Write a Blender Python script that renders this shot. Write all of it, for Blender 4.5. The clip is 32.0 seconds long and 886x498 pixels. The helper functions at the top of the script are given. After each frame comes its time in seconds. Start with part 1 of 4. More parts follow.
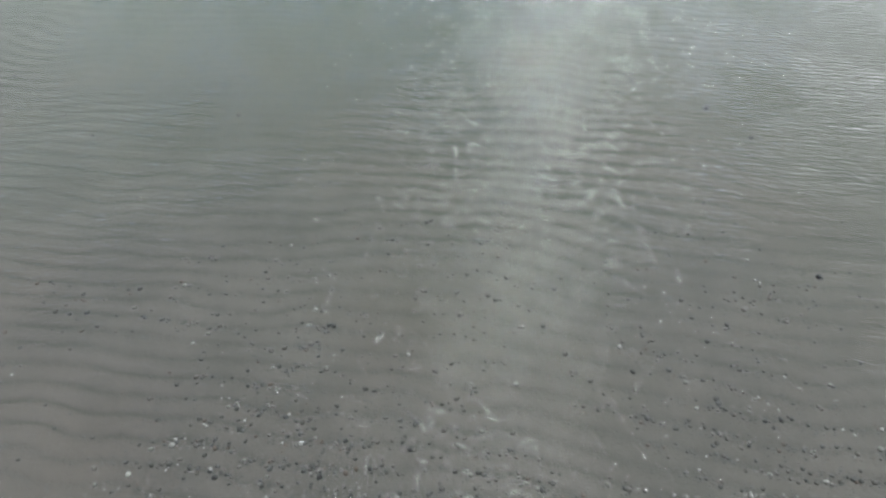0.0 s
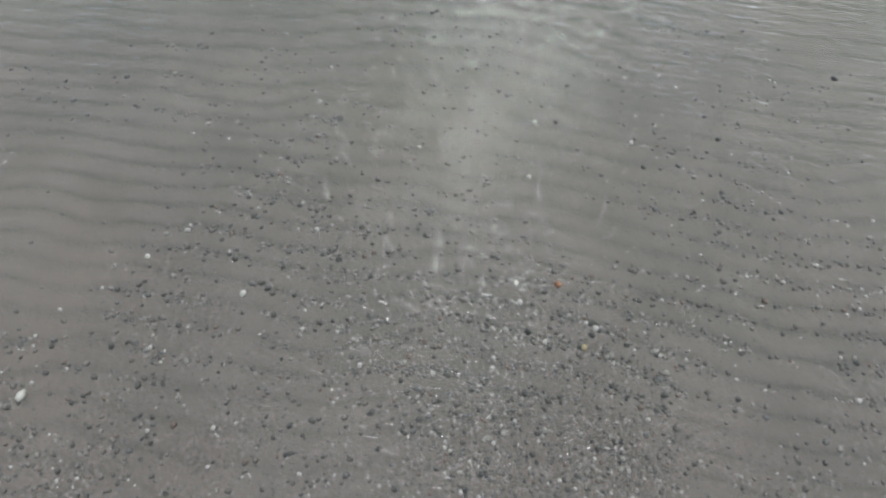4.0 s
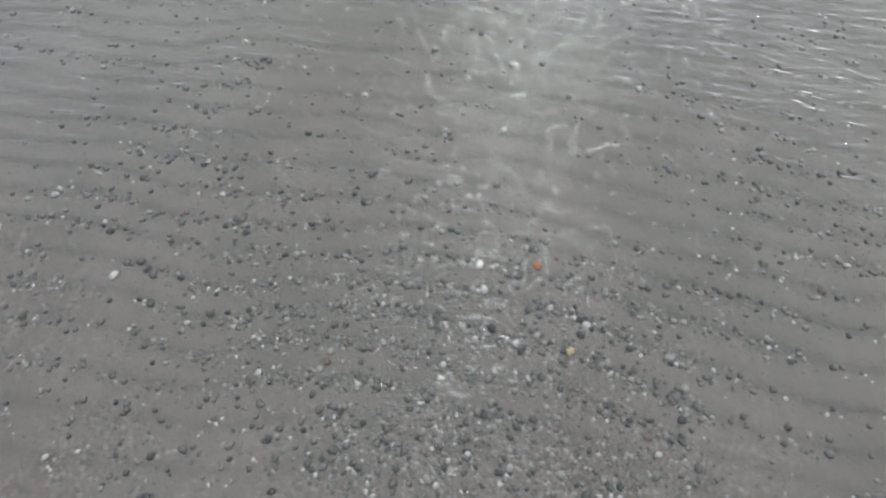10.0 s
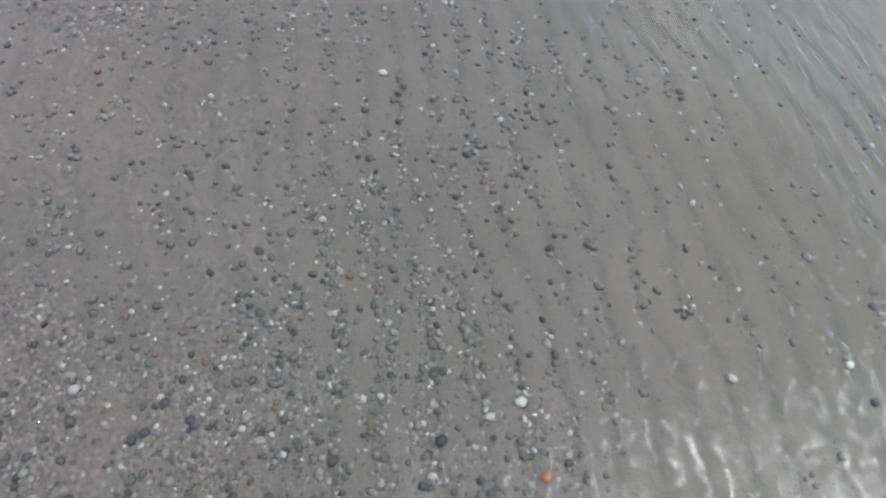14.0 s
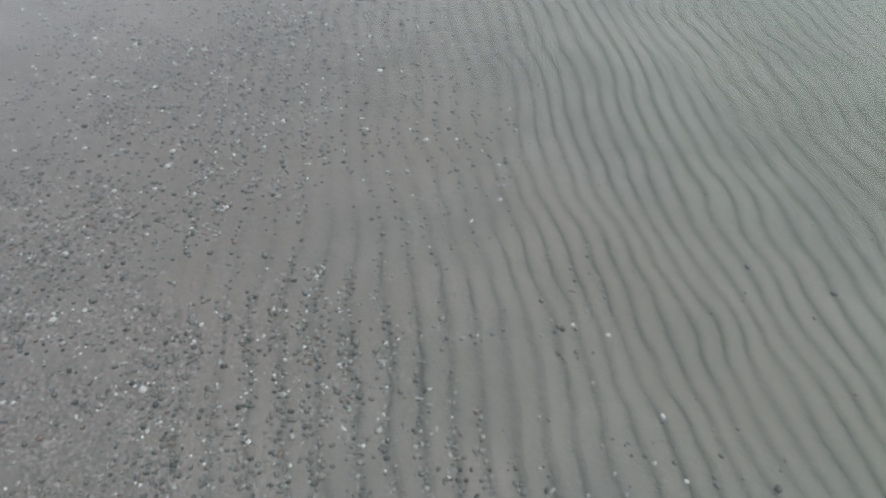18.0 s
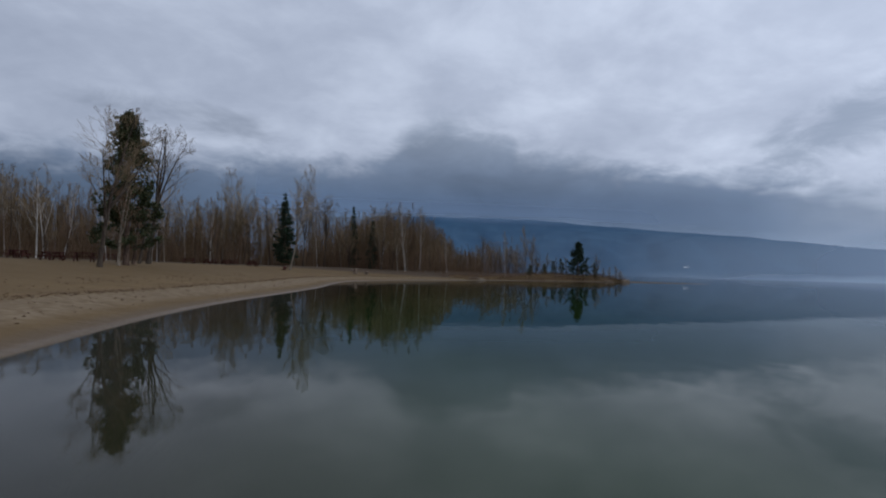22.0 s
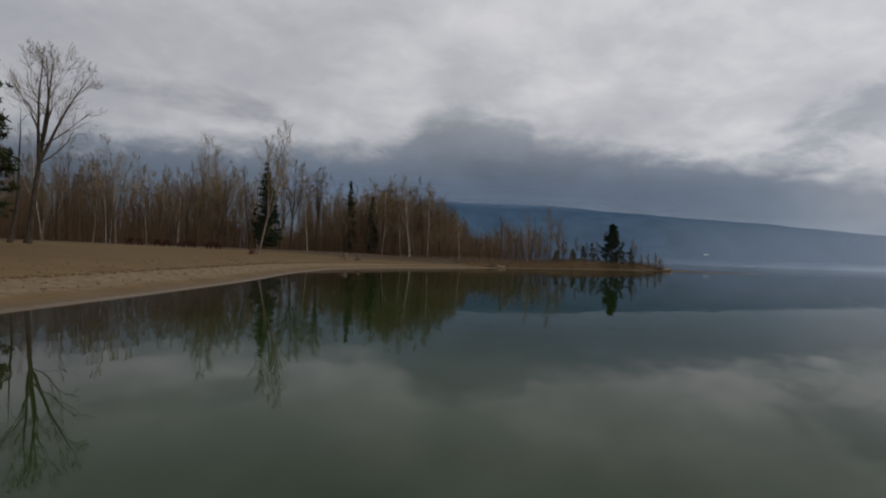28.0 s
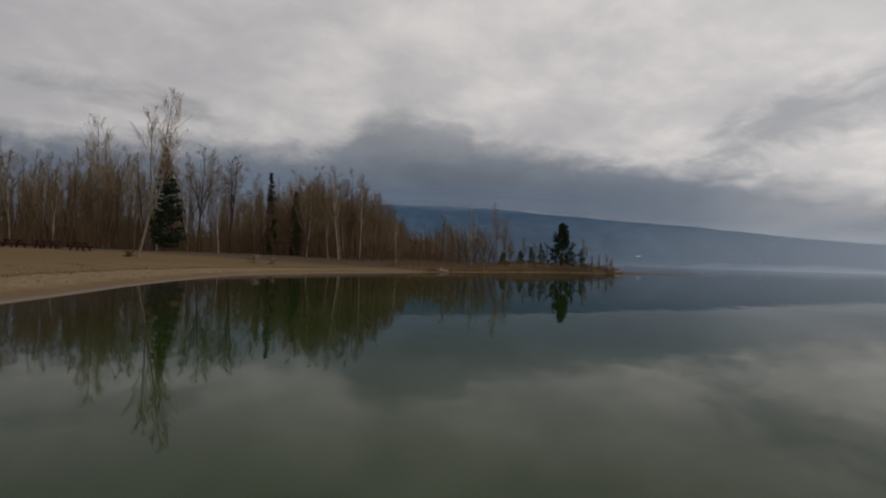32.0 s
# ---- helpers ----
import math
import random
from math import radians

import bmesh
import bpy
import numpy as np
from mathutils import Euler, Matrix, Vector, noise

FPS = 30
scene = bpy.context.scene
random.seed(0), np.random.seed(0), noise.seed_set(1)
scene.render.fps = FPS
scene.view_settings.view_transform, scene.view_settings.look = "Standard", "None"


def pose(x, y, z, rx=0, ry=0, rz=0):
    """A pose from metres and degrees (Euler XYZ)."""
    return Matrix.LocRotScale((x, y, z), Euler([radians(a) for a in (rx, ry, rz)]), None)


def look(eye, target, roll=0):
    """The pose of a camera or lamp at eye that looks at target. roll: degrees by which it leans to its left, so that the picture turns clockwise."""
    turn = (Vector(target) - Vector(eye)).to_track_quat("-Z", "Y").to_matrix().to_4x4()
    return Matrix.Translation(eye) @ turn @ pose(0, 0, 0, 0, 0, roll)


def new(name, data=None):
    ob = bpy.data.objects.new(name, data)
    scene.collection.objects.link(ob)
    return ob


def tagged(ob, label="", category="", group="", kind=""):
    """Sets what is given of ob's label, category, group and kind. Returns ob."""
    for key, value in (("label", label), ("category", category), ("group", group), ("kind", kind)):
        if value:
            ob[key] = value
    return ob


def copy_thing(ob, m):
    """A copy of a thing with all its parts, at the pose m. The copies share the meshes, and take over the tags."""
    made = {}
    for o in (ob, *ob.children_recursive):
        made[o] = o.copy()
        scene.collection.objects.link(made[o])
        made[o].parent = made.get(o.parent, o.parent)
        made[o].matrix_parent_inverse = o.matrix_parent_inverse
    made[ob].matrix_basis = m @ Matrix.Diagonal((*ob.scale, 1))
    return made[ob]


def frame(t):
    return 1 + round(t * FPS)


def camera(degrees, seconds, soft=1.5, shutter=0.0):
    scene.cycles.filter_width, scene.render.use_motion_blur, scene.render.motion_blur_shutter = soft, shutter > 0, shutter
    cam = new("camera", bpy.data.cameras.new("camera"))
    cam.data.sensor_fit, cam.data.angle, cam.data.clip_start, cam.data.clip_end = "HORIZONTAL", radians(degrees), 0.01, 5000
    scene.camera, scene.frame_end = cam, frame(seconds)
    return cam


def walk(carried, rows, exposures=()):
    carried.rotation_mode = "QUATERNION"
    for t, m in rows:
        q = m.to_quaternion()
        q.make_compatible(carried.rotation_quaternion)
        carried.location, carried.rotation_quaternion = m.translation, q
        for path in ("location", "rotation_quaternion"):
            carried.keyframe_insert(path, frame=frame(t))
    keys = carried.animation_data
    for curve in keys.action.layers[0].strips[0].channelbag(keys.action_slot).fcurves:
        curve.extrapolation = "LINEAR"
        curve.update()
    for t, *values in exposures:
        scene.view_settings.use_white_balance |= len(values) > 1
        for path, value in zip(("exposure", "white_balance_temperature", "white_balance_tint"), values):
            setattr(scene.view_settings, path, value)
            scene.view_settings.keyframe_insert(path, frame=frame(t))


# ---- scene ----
cam = camera(74.0, 32.0, soft=2.0)

# seconds, eye x y z, heading (left of +y), pitch, roll, in metres and degrees
PATH = [
    (0.0, -0.358, -8.763, 1.654, -77.94, -47.70, -2.14),
    (0.5, -0.418, -8.754, 1.614, -77.19, -60.73, -2.72),
    (1.0, -0.419, -8.707, 1.620, -77.93, -60.82, -1.75),
    (1.5, -0.416, -8.658, 1.611, -79.23, -61.57, -0.39),
    (2.0, -0.426, -8.643, 1.597, -80.33, -62.21, 0.77),
    (2.5, -0.440, -8.644, 1.585, -81.25, -62.75, 1.60),
    (3.0, -0.459, -8.637, 1.572, -82.38, -63.23, 2.57),
    (3.5, -0.474, -8.630, 1.558, -83.26, -63.69, 3.32),
    (5.5, -0.497, -8.683, 1.407, -82.47, -63.07, 1.41),
    (6.0, -0.440, -8.686, 1.313, -82.73, -63.72, 1.66),
    (6.5, -0.391, -8.711, 1.225, -82.04, -64.03, 1.18),
    (7.0, -0.310, -8.741, 1.159, -79.57, -66.06, -0.55),
    (7.5, -0.297, -8.775, 1.068, -77.64, -65.25, -1.21),
    (8.0, -0.318, -8.817, 1.004, -76.85, -63.06, -1.21),
    (8.5, -0.335, -8.853, 1.016, -76.97, -61.87, -0.62),
    (9.0, -0.339, -8.859, 1.032, -77.65, -61.66, -0.83),
    (9.5, -0.343, -8.833, 1.060, -78.88, -62.08, -0.63),
    (10.0, -0.332, -8.810, 1.087, -78.96, -62.64, -0.51),
    (10.5, -0.276, -8.795, 1.119, -76.93, -64.95, -1.38),
    (11.0, -0.224, -8.838, 1.130, -67.82, -68.66, -2.00),
    (11.5, -0.122, -8.902, 1.087, -53.50, -70.69, -0.18),
    (12.0, 0.009, -8.895, 1.086, -42.14, -74.64, 0.28),
    (12.5, 0.064, -8.918, 1.058, -31.94, -74.76, 0.67),
    (13.0, 0.086, -8.978, 1.005, -22.72, -71.49, 2.03),
    (13.5, 0.072, -9.110, 0.925, -16.67, -63.24, 3.38),
    (15.5, -0.064, -8.114, 0.986, 2.48, -61.03, 0.86),
    (16.0, -0.131, -7.819, 1.124, 1.11, -62.91, 0.38),
    (16.5, -0.197, -7.444, 1.278, -1.10, -64.06, 0.14),
    (17.0, -0.241, -7.093, 1.478, -4.41, -63.67, -0.94),
    (17.5, -0.200, -6.500, 1.500, -4.00, -59.50, -0.40),
    (18.0, -0.130, -5.600, 1.500, -2.60, -51.00, 0.20),
    (18.5, -0.060, -4.300, 1.500, -0.40, -38.50, 0.60),
    (19.0, 0.000, -2.850, 1.500, 1.20, -25.60, 0.90),
    (19.5, 0.020, -1.318, 1.497, 1.26, -12.47, 1.00),
    (20.0, 0.000, -0.000, 1.498, 1.59, 1.93, 1.26),
    (20.5, -0.033, 1.289, 1.498, 1.79, 2.02, 1.42),
    (21.0, -0.075, 2.588, 1.498, 1.94, 2.13, 1.49),
    (21.5, -0.114, 3.896, 1.498, 2.09, 2.21, 1.56),
    (22.0, -0.146, 5.222, 1.498, 2.20, 2.13, 1.57),
    (22.5, -0.170, 6.571, 1.498, 2.27, 1.97, 1.64),
    (23.0, -0.186, 7.946, 1.498, 2.40, 1.76, 1.64),
    (23.5, -0.196, 9.349, 1.498, 2.54, 1.53, 1.63),
    (24.0, -0.203, 10.773, 1.499, 2.65, 1.37, 1.60),
    (24.5, -0.209, 12.216, 1.500, 2.75, 1.16, 1.65),
    (26.5, -0.250, 18.289, 1.495, 3.96, 0.60, 2.08),
    (27.0, -0.224, 19.803, 1.496, 3.69, 0.56, 1.84),
    (27.5, -0.192, 21.313, 1.497, 3.65, 0.61, 1.86),
    (28.0, -0.155, 22.810, 1.498, 3.70, 0.69, 1.98),
    (28.5, -0.115, 24.285, 1.499, 3.23, 0.62, 1.80),
    (29.0, -0.077, 25.730, 1.499, 1.62, 0.60, 1.74),
    (29.5, -0.043, 27.141, 1.500, 0.62, 0.70, 1.67),
    (30.0, -0.017, 28.518, 1.500, 0.91, 0.70, 1.71),
    (30.5, -0.002, 29.862, 1.499, -0.55, 0.61, 1.66),
    (31.0, 0.005, 31.186, 1.498, -2.09, 0.62, 1.54),
    (31.5, 0.004, 32.505, 1.497, -2.85, 0.90, 1.49),
    (32.0, 0.001, 33.827, 1.495, -2.07, 1.13, 1.72),
]


def aim(x, y, z, yaw, pitch, roll):
    a, p = radians(yaw), radians(pitch)
    way = Vector((-math.sin(a) * math.cos(p), math.cos(a) * math.cos(p), math.sin(p)))
    eye = Vector((x, y, z))
    return look(eye, eye + way, roll)


EXPOSURES = [(0.0, 1.60, 6200, 10), (0.6, 1.76, 6300, 13), (9.0, 1.88, 6200, 14), (13.0, 2.02, 6100, 17), (16.0, 2.02, 6150, 15), (17.0, 1.98, 6150, 15), (18.0, 1.98, 6020, 11), (18.6, 1.82, 5800, 11), (19.0, 1.79, 5480, 14),
             (19.5, 1.54, 5400, 15), (20.0, 0.80, 4950, 22), (21.0, -0.06, 5350, 11), (23.0, -0.33, 5550, 9), (25.5, -0.36, 6200, 9), (28.0, -0.32, 6500, 9), (32.0, -0.34, 6950, 10)]
walk(cam, [(row[0], aim(*row[1:])) for row in PATH], EXPOSURES)


# ---- node helpers ----
class Nodes:
    """Small helper to write node trees in short lines."""

    def __init__(self, tree):
        self.tree = tree
        tree.nodes.clear()

    def add(self, kind, **values):
        node = self.tree.nodes.new(kind)
        for key, value in values.items():
            setattr(node, key, value)
        return node

    def link(self, a, b):
        self.tree.links.new(a, b)

    def put(self, socket, value):
        if isinstance(value, bpy.types.NodeSocket):
            self.link(value, socket)
        else:
            socket.default_value = value

    def math(self, op, a, b=0.0, c=0.0, clamp=False):
        n = self.add("ShaderNodeMath", operation=op, use_clamp=clamp)
        self.put(n.inputs[0], a), self.put(n.inputs[1], b), self.put(n.inputs[2], c)
        return n.outputs[0]

    def ramp(self, value, stops, mode="LINEAR"):
        n = self.add("ShaderNodeValToRGB")
        n.color_ramp.interpolation = mode
        e = n.color_ramp.elements
        while len(e) < len(stops):
            e.new(0.5)
        for el, (pos, col) in zip(e, stops):
            el.position = pos
            el.color = col if len(col) == 4 else (*col, 1)
        self.put(n.inputs[0], value)
        return n.outputs[0]

    def noise(self, vector, scale, detail=3.0, rough=0.55, distortion=0.0):
        n = self.add("ShaderNodeTexNoise")
        n.inputs["Scale"].default_value, n.inputs["Detail"].default_value = scale, detail
        n.inputs["Roughness"].default_value, n.inputs["Distortion"].default_value = rough, distortion
        if vector is not None:
            self.link(vector, n.inputs["Vector"])
        return n.outputs[0]

    def voronoi(self, vector, scale, out="Color", feature="F1"):
        n = self.add("ShaderNodeTexVoronoi", feature=feature)
        n.inputs["Scale"].default_value = scale
        self.link(vector, n.inputs["Vector"])
        return n.outputs[out]

    def mix(self, fac, a, b, blend="MIX"):
        n = self.add("ShaderNodeMix", data_type="RGBA", blend_type=blend)
        self.put(n.inputs[0], fac)
        for s, v in ((n.inputs[6], a), (n.inputs[7], b)):
            self.put(s, v if isinstance(v, bpy.types.NodeSocket) or len(v) == 4 else (*v, 1))
        return n.outputs[2]

    def step(self, value, lo, hi):
        n = self.add("ShaderNodeMapRange", interpolation_type="SMOOTHSTEP")
        self.put(n.inputs[0], value)
        n.inputs[1].default_value, n.inputs[2].default_value = lo, hi
        return n.outputs[0]

    def coords(self, scale=(1, 1, 1), out="Object"):
        c = self.add("ShaderNodeTexCoord")
        m = self.add("ShaderNodeMapping")
        m.inputs["Scale"].default_value = scale
        self.link(c.outputs[out], m.inputs[0])
        return m.outputs[0]

    def position(self, scale=(1, 1, 1)):
        g = self.add("ShaderNodeNewGeometry")
        m = self.add("ShaderNodeMapping")
        m.inputs["Scale"].default_value = scale
        self.link(g.outputs["Position"], m.inputs[0])
        return m.outputs[0]

    def bump(self, height, strength, distance, normal=None):
        n = self.add("ShaderNodeBump")
        n.inputs["Strength"].default_value, n.inputs["Distance"].default_value = strength, distance
        self.link(height, n.inputs["Height"])
        if normal is not None:
            self.link(normal, n.inputs["Normal"])
        return n.outputs[0]


def material(name):
    m = bpy.data.materials.new(name)
    m.use_nodes = True
    return m, Nodes(m.node_tree)


def finish(n, colour, rough=0.8, normal=None, metal=0.0, specular=0.3):
    b = n.add("ShaderNodeBsdfPrincipled")
    n.put(b.inputs["Base Color"], colour if isinstance(colour, bpy.types.NodeSocket) or len(colour) == 4 else (*colour, 1))
    n.put(b.inputs["Roughness"], rough)
    b.inputs["Metallic"].default_value = metal
    b.inputs["Specular IOR Level"].default_value = specular
    if normal is not None:
        n.link(normal, b.inputs["Normal"])
    o = n.add("ShaderNodeOutputMaterial")
    n.link(b.outputs[0], o.inputs[0])
    return b


# ---- world: overcast sky with a dark cloud bank low over the lake ----
SUN_AZ, SUN_EL = 89.0, 46.0  # degrees right of +y, and up
world = bpy.data.worlds.new("overcast_sky")
scene.world = world
world.use_nodes = True
w = Nodes(world.node_tree)
tc = w.add("ShaderNodeTexCoord")
sep = w.add("ShaderNodeSeparateXYZ")
w.link(tc.outputs["Generated"], sep.inputs[0])
dx, dy, dz = sep.outputs
az = w.math("MULTIPLY", w.math("ARCTAN2", dx, dy), 180 / math.pi)
el = w.math("MULTIPLY", w.math("ARCSINE", dz), 180 / math.pi)
# cloud deck seen in perspective: project the direction on a plane overhead
lift = w.math("ADD", w.math("MAXIMUM", dz, 0.0), 0.26)
deck = w.add("ShaderNodeCombineXYZ")
w.link(w.math("DIVIDE", dx, lift), deck.inputs[0]), w.link(w.math("DIVIDE", dy, lift), deck.inputs[1])
deck = deck.outputs[0]
big = w.noise(deck, 1.0, 5, 0.55, 0.3)
fine = w.noise(deck, 3.2, 6, 0.58, 0.2)
# direction itself, stretched sideways, for the streaky edges of the low bank
flat = w.add("ShaderNodeMapping")
flat.inputs["Scale"].default_value = (1, 1, 2.1)
w.link(tc.outputs["Generated"], flat.inputs[0])
edge = w.noise(flat.outputs[0], 7.0, 6, 0.6, 0.6)
soft_edge = w.noise(flat.outputs[0], 2.6, 4, 0.55, 0.3)
puff = w.math("ADD", w.math("MULTIPLY", big, 0.52), w.math("MULTIPLY", fine, 0.48))
light = w.ramp(puff, [(0.30, (0.44, 0.45, 0.50)), (0.46, (0.56, 0.565, 0.61)), (0.58, (0.70, 0.70, 0.735)), (0.75, (0.84, 0.83, 0.85))])
# overhead the deck is even
light = w.mix(w.step(el, 27.0, 42.0), light, (0.63, 0.632, 0.67))
# top of the bank, in degrees, along the azimuth from -60 to 60
top = w.ramp(w.math("DIVIDE", w.math("ADD", az, 60.0), 120.0, clamp=True),
             [(0.0, (0.43,) * 3), (0.225, (0.45,) * 3), (0.40, (0.53,) * 3), (0.433, (0.57,) * 3), (0.455, (0.69,) * 3), (0.482, (0.745,) * 3), (0.508, (0.69,) * 3), (0.556, (0.60,) * 3),
              (0.61, (0.52,) * 3), (0.70, (0.46,) * 3), (0.79, (0.36,) * 3), (1.0, (0.25,) * 3)])
top = w.math("ADD", w.math("MULTIPLY", top, 20.0), w.math("ADD", w.math("MULTIPLY", w.math("SUBTRACT", edge, 0.5), 5.5), w.math("MULTIPLY", w.math("SUBTRACT", w.noise(flat.outputs[0], 19.0, 5, 0.6, 0.4), 0.5), 2.6)))
bank = w.step(w.math("SUBTRACT", top, el), -1.3, 1.9)
dark = w.ramp(w.math("DIVIDE", el, 16.0, clamp=True), [(0.0, (0.15, 0.195, 0.265)), (0.28, (0.112, 0.147, 0.205)), (0.42, (0.135, 0.168, 0.225)), (0.58, (0.19, 0.222, 0.28)), (0.72, (0.27, 0.295, 0.345)), (0.92, (0.37, 0.39, 0.43))])
dark = w.mix(1.0, dark, w.ramp(w.math("ADD", w.math("MULTIPLY", soft_edge, 0.6), w.math("MULTIPLY", edge, 0.4)), [(0.36, (0.80,) * 3), (0.64, (1.28,) * 3)]), "MULTIPLY")
front = w.math("COSINE", w.math("MULTIPLY", az, math.pi / 180))
bank = w.math("MULTIPLY", bank, w.step(front, -0.2, 0.5))
thinner = w.ramp(w.math("DIVIDE", az, 60.0, clamp=True), [(0.0, (1.0,) * 3), (0.42, (0.95,) * 3), (0.62, (0.6,) * 3), (1.0, (0.35,) * 3)])
bank = w.math("MULTIPLY", bank, w.math("MAXIMUM", thinner, w.math("MULTIPLY", w.math("SUBTRACT", 1.0, w.step(el, 3.0, 8.0)), 0.8)))
sky = w.mix(bank, light, dark)
# a ragged dark cloud on the right
d1 = w.math("DIVIDE", w.math("SUBTRACT", az, 36.0), 9.0)
d2 = w.math("DIVIDE", w.math("SUBTRACT", w.math("SUBTRACT", el, 13.5), w.math("MULTIPLY", w.math("SUBTRACT", az, 34.0), 0.25)), 3.4)
blob = w.math("SUBTRACT", 1.0, w.math("ADD", w.math("MULTIPLY", d1, d1), w.math("MULTIPLY", d2, d2)))
blob = w.step(w.math("ADD", blob, w.math("MULTIPLY", w.math("SUBTRACT", edge, 0.5), 5.0)), -0.2, 1.2)
sky = w.mix(w.math("MULTIPLY", blob, 0.75), sky, (0.30, 0.325, 0.375))
# a long dark tongue of cloud on the left, pale sky below it
d3 = w.math("DIVIDE", w.math("SUBTRACT", az, -27.0), 9.0)
d4 = w.math("DIVIDE", w.math("SUBTRACT", el, w.math("ADD", 13.0, w.math("MULTIPLY", w.math("ADD", az, 27.0), -0.10))), 1.5)
tongue = w.math("SUBTRACT", 1.0, w.math("ADD", w.math("MULTIPLY", d3, d3), w.math("MULTIPLY", d4, d4)))
tongue = w.step(w.math("ADD", tongue, w.math("MULTIPLY", w.math("SUBTRACT", edge, 0.5), 4.0)), -0.4, 1.2)
sky = w.mix(w.math("MULTIPLY", tongue, 0.6), sky, (0.27, 0.285, 0.325))
# the sun behind thin cloud brightens the deck round it
sx, sy, sz = (math.sin(radians(SUN_AZ)) * math.cos(radians(SUN_EL)), math.cos(radians(SUN_AZ)) * math.cos(radians(SUN_EL)), math.sin(radians(SUN_EL)))
dot = w.math("ADD", w.math("ADD", w.math("MULTIPLY", dx, sx), w.math("MULTIPLY", dy, sy)), w.math("MULTIPLY", dz, sz))
halo = w.math("POWER", w.math("MULTIPLY_ADD", dot, 0.5, 0.5), 3.0)
sky = w.mix(1.0, sky, w.mix(halo, (1, 1, 1), (1.95, 1.92, 1.86)), "MULTIPLY")
veiled = w.math("POWER", w.math("MAXIMUM", dot, 0.0), 330.0)
sky = w.mix(1.0, sky, w.mix(veiled, (1, 1, 1), (6.5, 6.4, 6.25)), "MULTIPLY")
nish = w.add("ShaderNodeTexSky", sky_type="NISHITA", sun_disc=False, sun_elevation=radians(SUN_EL), sun_rotation=radians(SUN_AZ))
sky_bg, cloud_bg = w.add("ShaderNodeBackground"), w.add("ShaderNodeBackground")
w.link(nish.outputs[0], sky_bg.inputs[0])
sky_bg.inputs[1].default_value = 0.05
w.link(sky, cloud_bg.inputs[0])
cloud_bg.inputs[1].default_value = 0.91
both = w.add("ShaderNodeMixShader")
both.inputs[0].default_value = 0.94
w.link(sky_bg.outputs[0], both.inputs[1]), w.link(cloud_bg.outputs[0], both.inputs[2])
wo = w.add("ShaderNodeOutputWorld")
w.link(both.outputs[0], wo.inputs[0])

sun = new("sun", bpy.data.lights.new("sun", "SUN"))
sun.data.energy, sun.data.angle, sun.data.color = 0.6, radians(14), (1.0, 0.96, 0.9)
sun.matrix_world = look((0, 0, 0), (-sx, -sy, -sz))


# ---- the plan: shoreline, ground heights ----
SHORE = [(-900, -2500), (-120, -600), (-14, -150), (-3.2, -50), (-2.3, -20), (-2.5, -9), (-2.9, -4), (-3.3, 0), (-4.35, 4.5), (-5.8, 9), (-7.35, 15), (-8.8, 22),
         (-9.7, 30), (-10.2, 40), (-11.0, 50), (-12.4, 60), (-13.0, 68), (-13.1, 75), (-11.6, 83), (-7.6, 92), (-2.6, 101), (5, 112), (13.5, 123), (22, 132), (31, 139.5),
         (39, 144.3), (47, 147.0), (57, 148.2), (59.5, 149.8), (57, 151.2), (47, 152.5), (36, 153.5), (20, 160), (-20, 190), (-120, 260), (-900, 700), (-2600, 1500)]


def spline(points, per):
    out = []
    p = [np.array(points[0])] + [np.array(q) for q in points] + [np.array(points[-1])]
    for i in range(1, len(p) - 2):
        a, b, c, d = p[i - 1:i + 3]
        t = np.linspace(0, 1, per, endpoint=False)[:, None]
        out.append(0.5 * (2 * b + (c - a) * t + (2 * a - 5 * b + 4 * c - d) * t * t + (3 * b - a - 3 * c + d) * t ** 3))
    return np.vstack(out + [p[-2][None]])


SHORE_LINE = spline(SHORE, 4)


def shore_distance(x, y):
    """Signed distance to the waterline: positive over the lake, negative on land."""
    x, y = np.asarray(x, float), np.asarray(y, float)
    best, side = np.full(x.shape, 1e18), np.ones(x.shape)
    for a, b in zip(SHORE_LINE[:-1], SHORE_LINE[1:]):
        ux, uy = b - a
        ll = ux * ux + uy * uy
        t = np.clip(((x - a[0]) * ux + (y - a[1]) * uy) / ll, 0, 1)
        ex, ey = x - (a[0] + t * ux), y - (a[1] + t * uy)
        d = ex * ex + ey * ey
        near = d < best
        best = np.where(near, d, best)
        side = np.where(near, np.where(ux * ey - uy * ex < 0, 1.0, -1.0), side)
    return np.sqrt(best) * side


def grain(x, y, seed=0):
    """Smooth value noise, -1 to 1, on a unit lattice."""
    ix, iy = np.floor(x).astype(np.int64), np.floor(y).astype(np.int64)
    fx, fy = x - ix, y - iy
    fx, fy = fx * fx * (3 - 2 * fx), fy * fy * (3 - 2 * fy)

    def h(i, j):
        n = (i * 374761393 + j * 668265263 + seed * 974711) & 0x7FFFFFFF
        n = ((n ^ (n >> 13)) * 1274126177) & 0x7FFFFFFF
        return ((n ^ (n >> 16)) & 0xFFFF) / 32767.5 - 1
    return (h(ix, iy) * (1 - fx) + h(ix + 1, iy) * fx) * (1 - fy) + (h(ix, iy + 1) * (1 - fx) + h(ix + 1, iy + 1) * fx) * fy


# ripple count out from the shore: wavelength grows from 7 to 11 cm
RIP_D = np.linspace(0, 20, 400)
RIP_P = np.cumsum(0.05 / np.interp(RIP_D, [0, 3.2, 5.5, 20], [0.075, 0.085, 0.108, 0.12]))


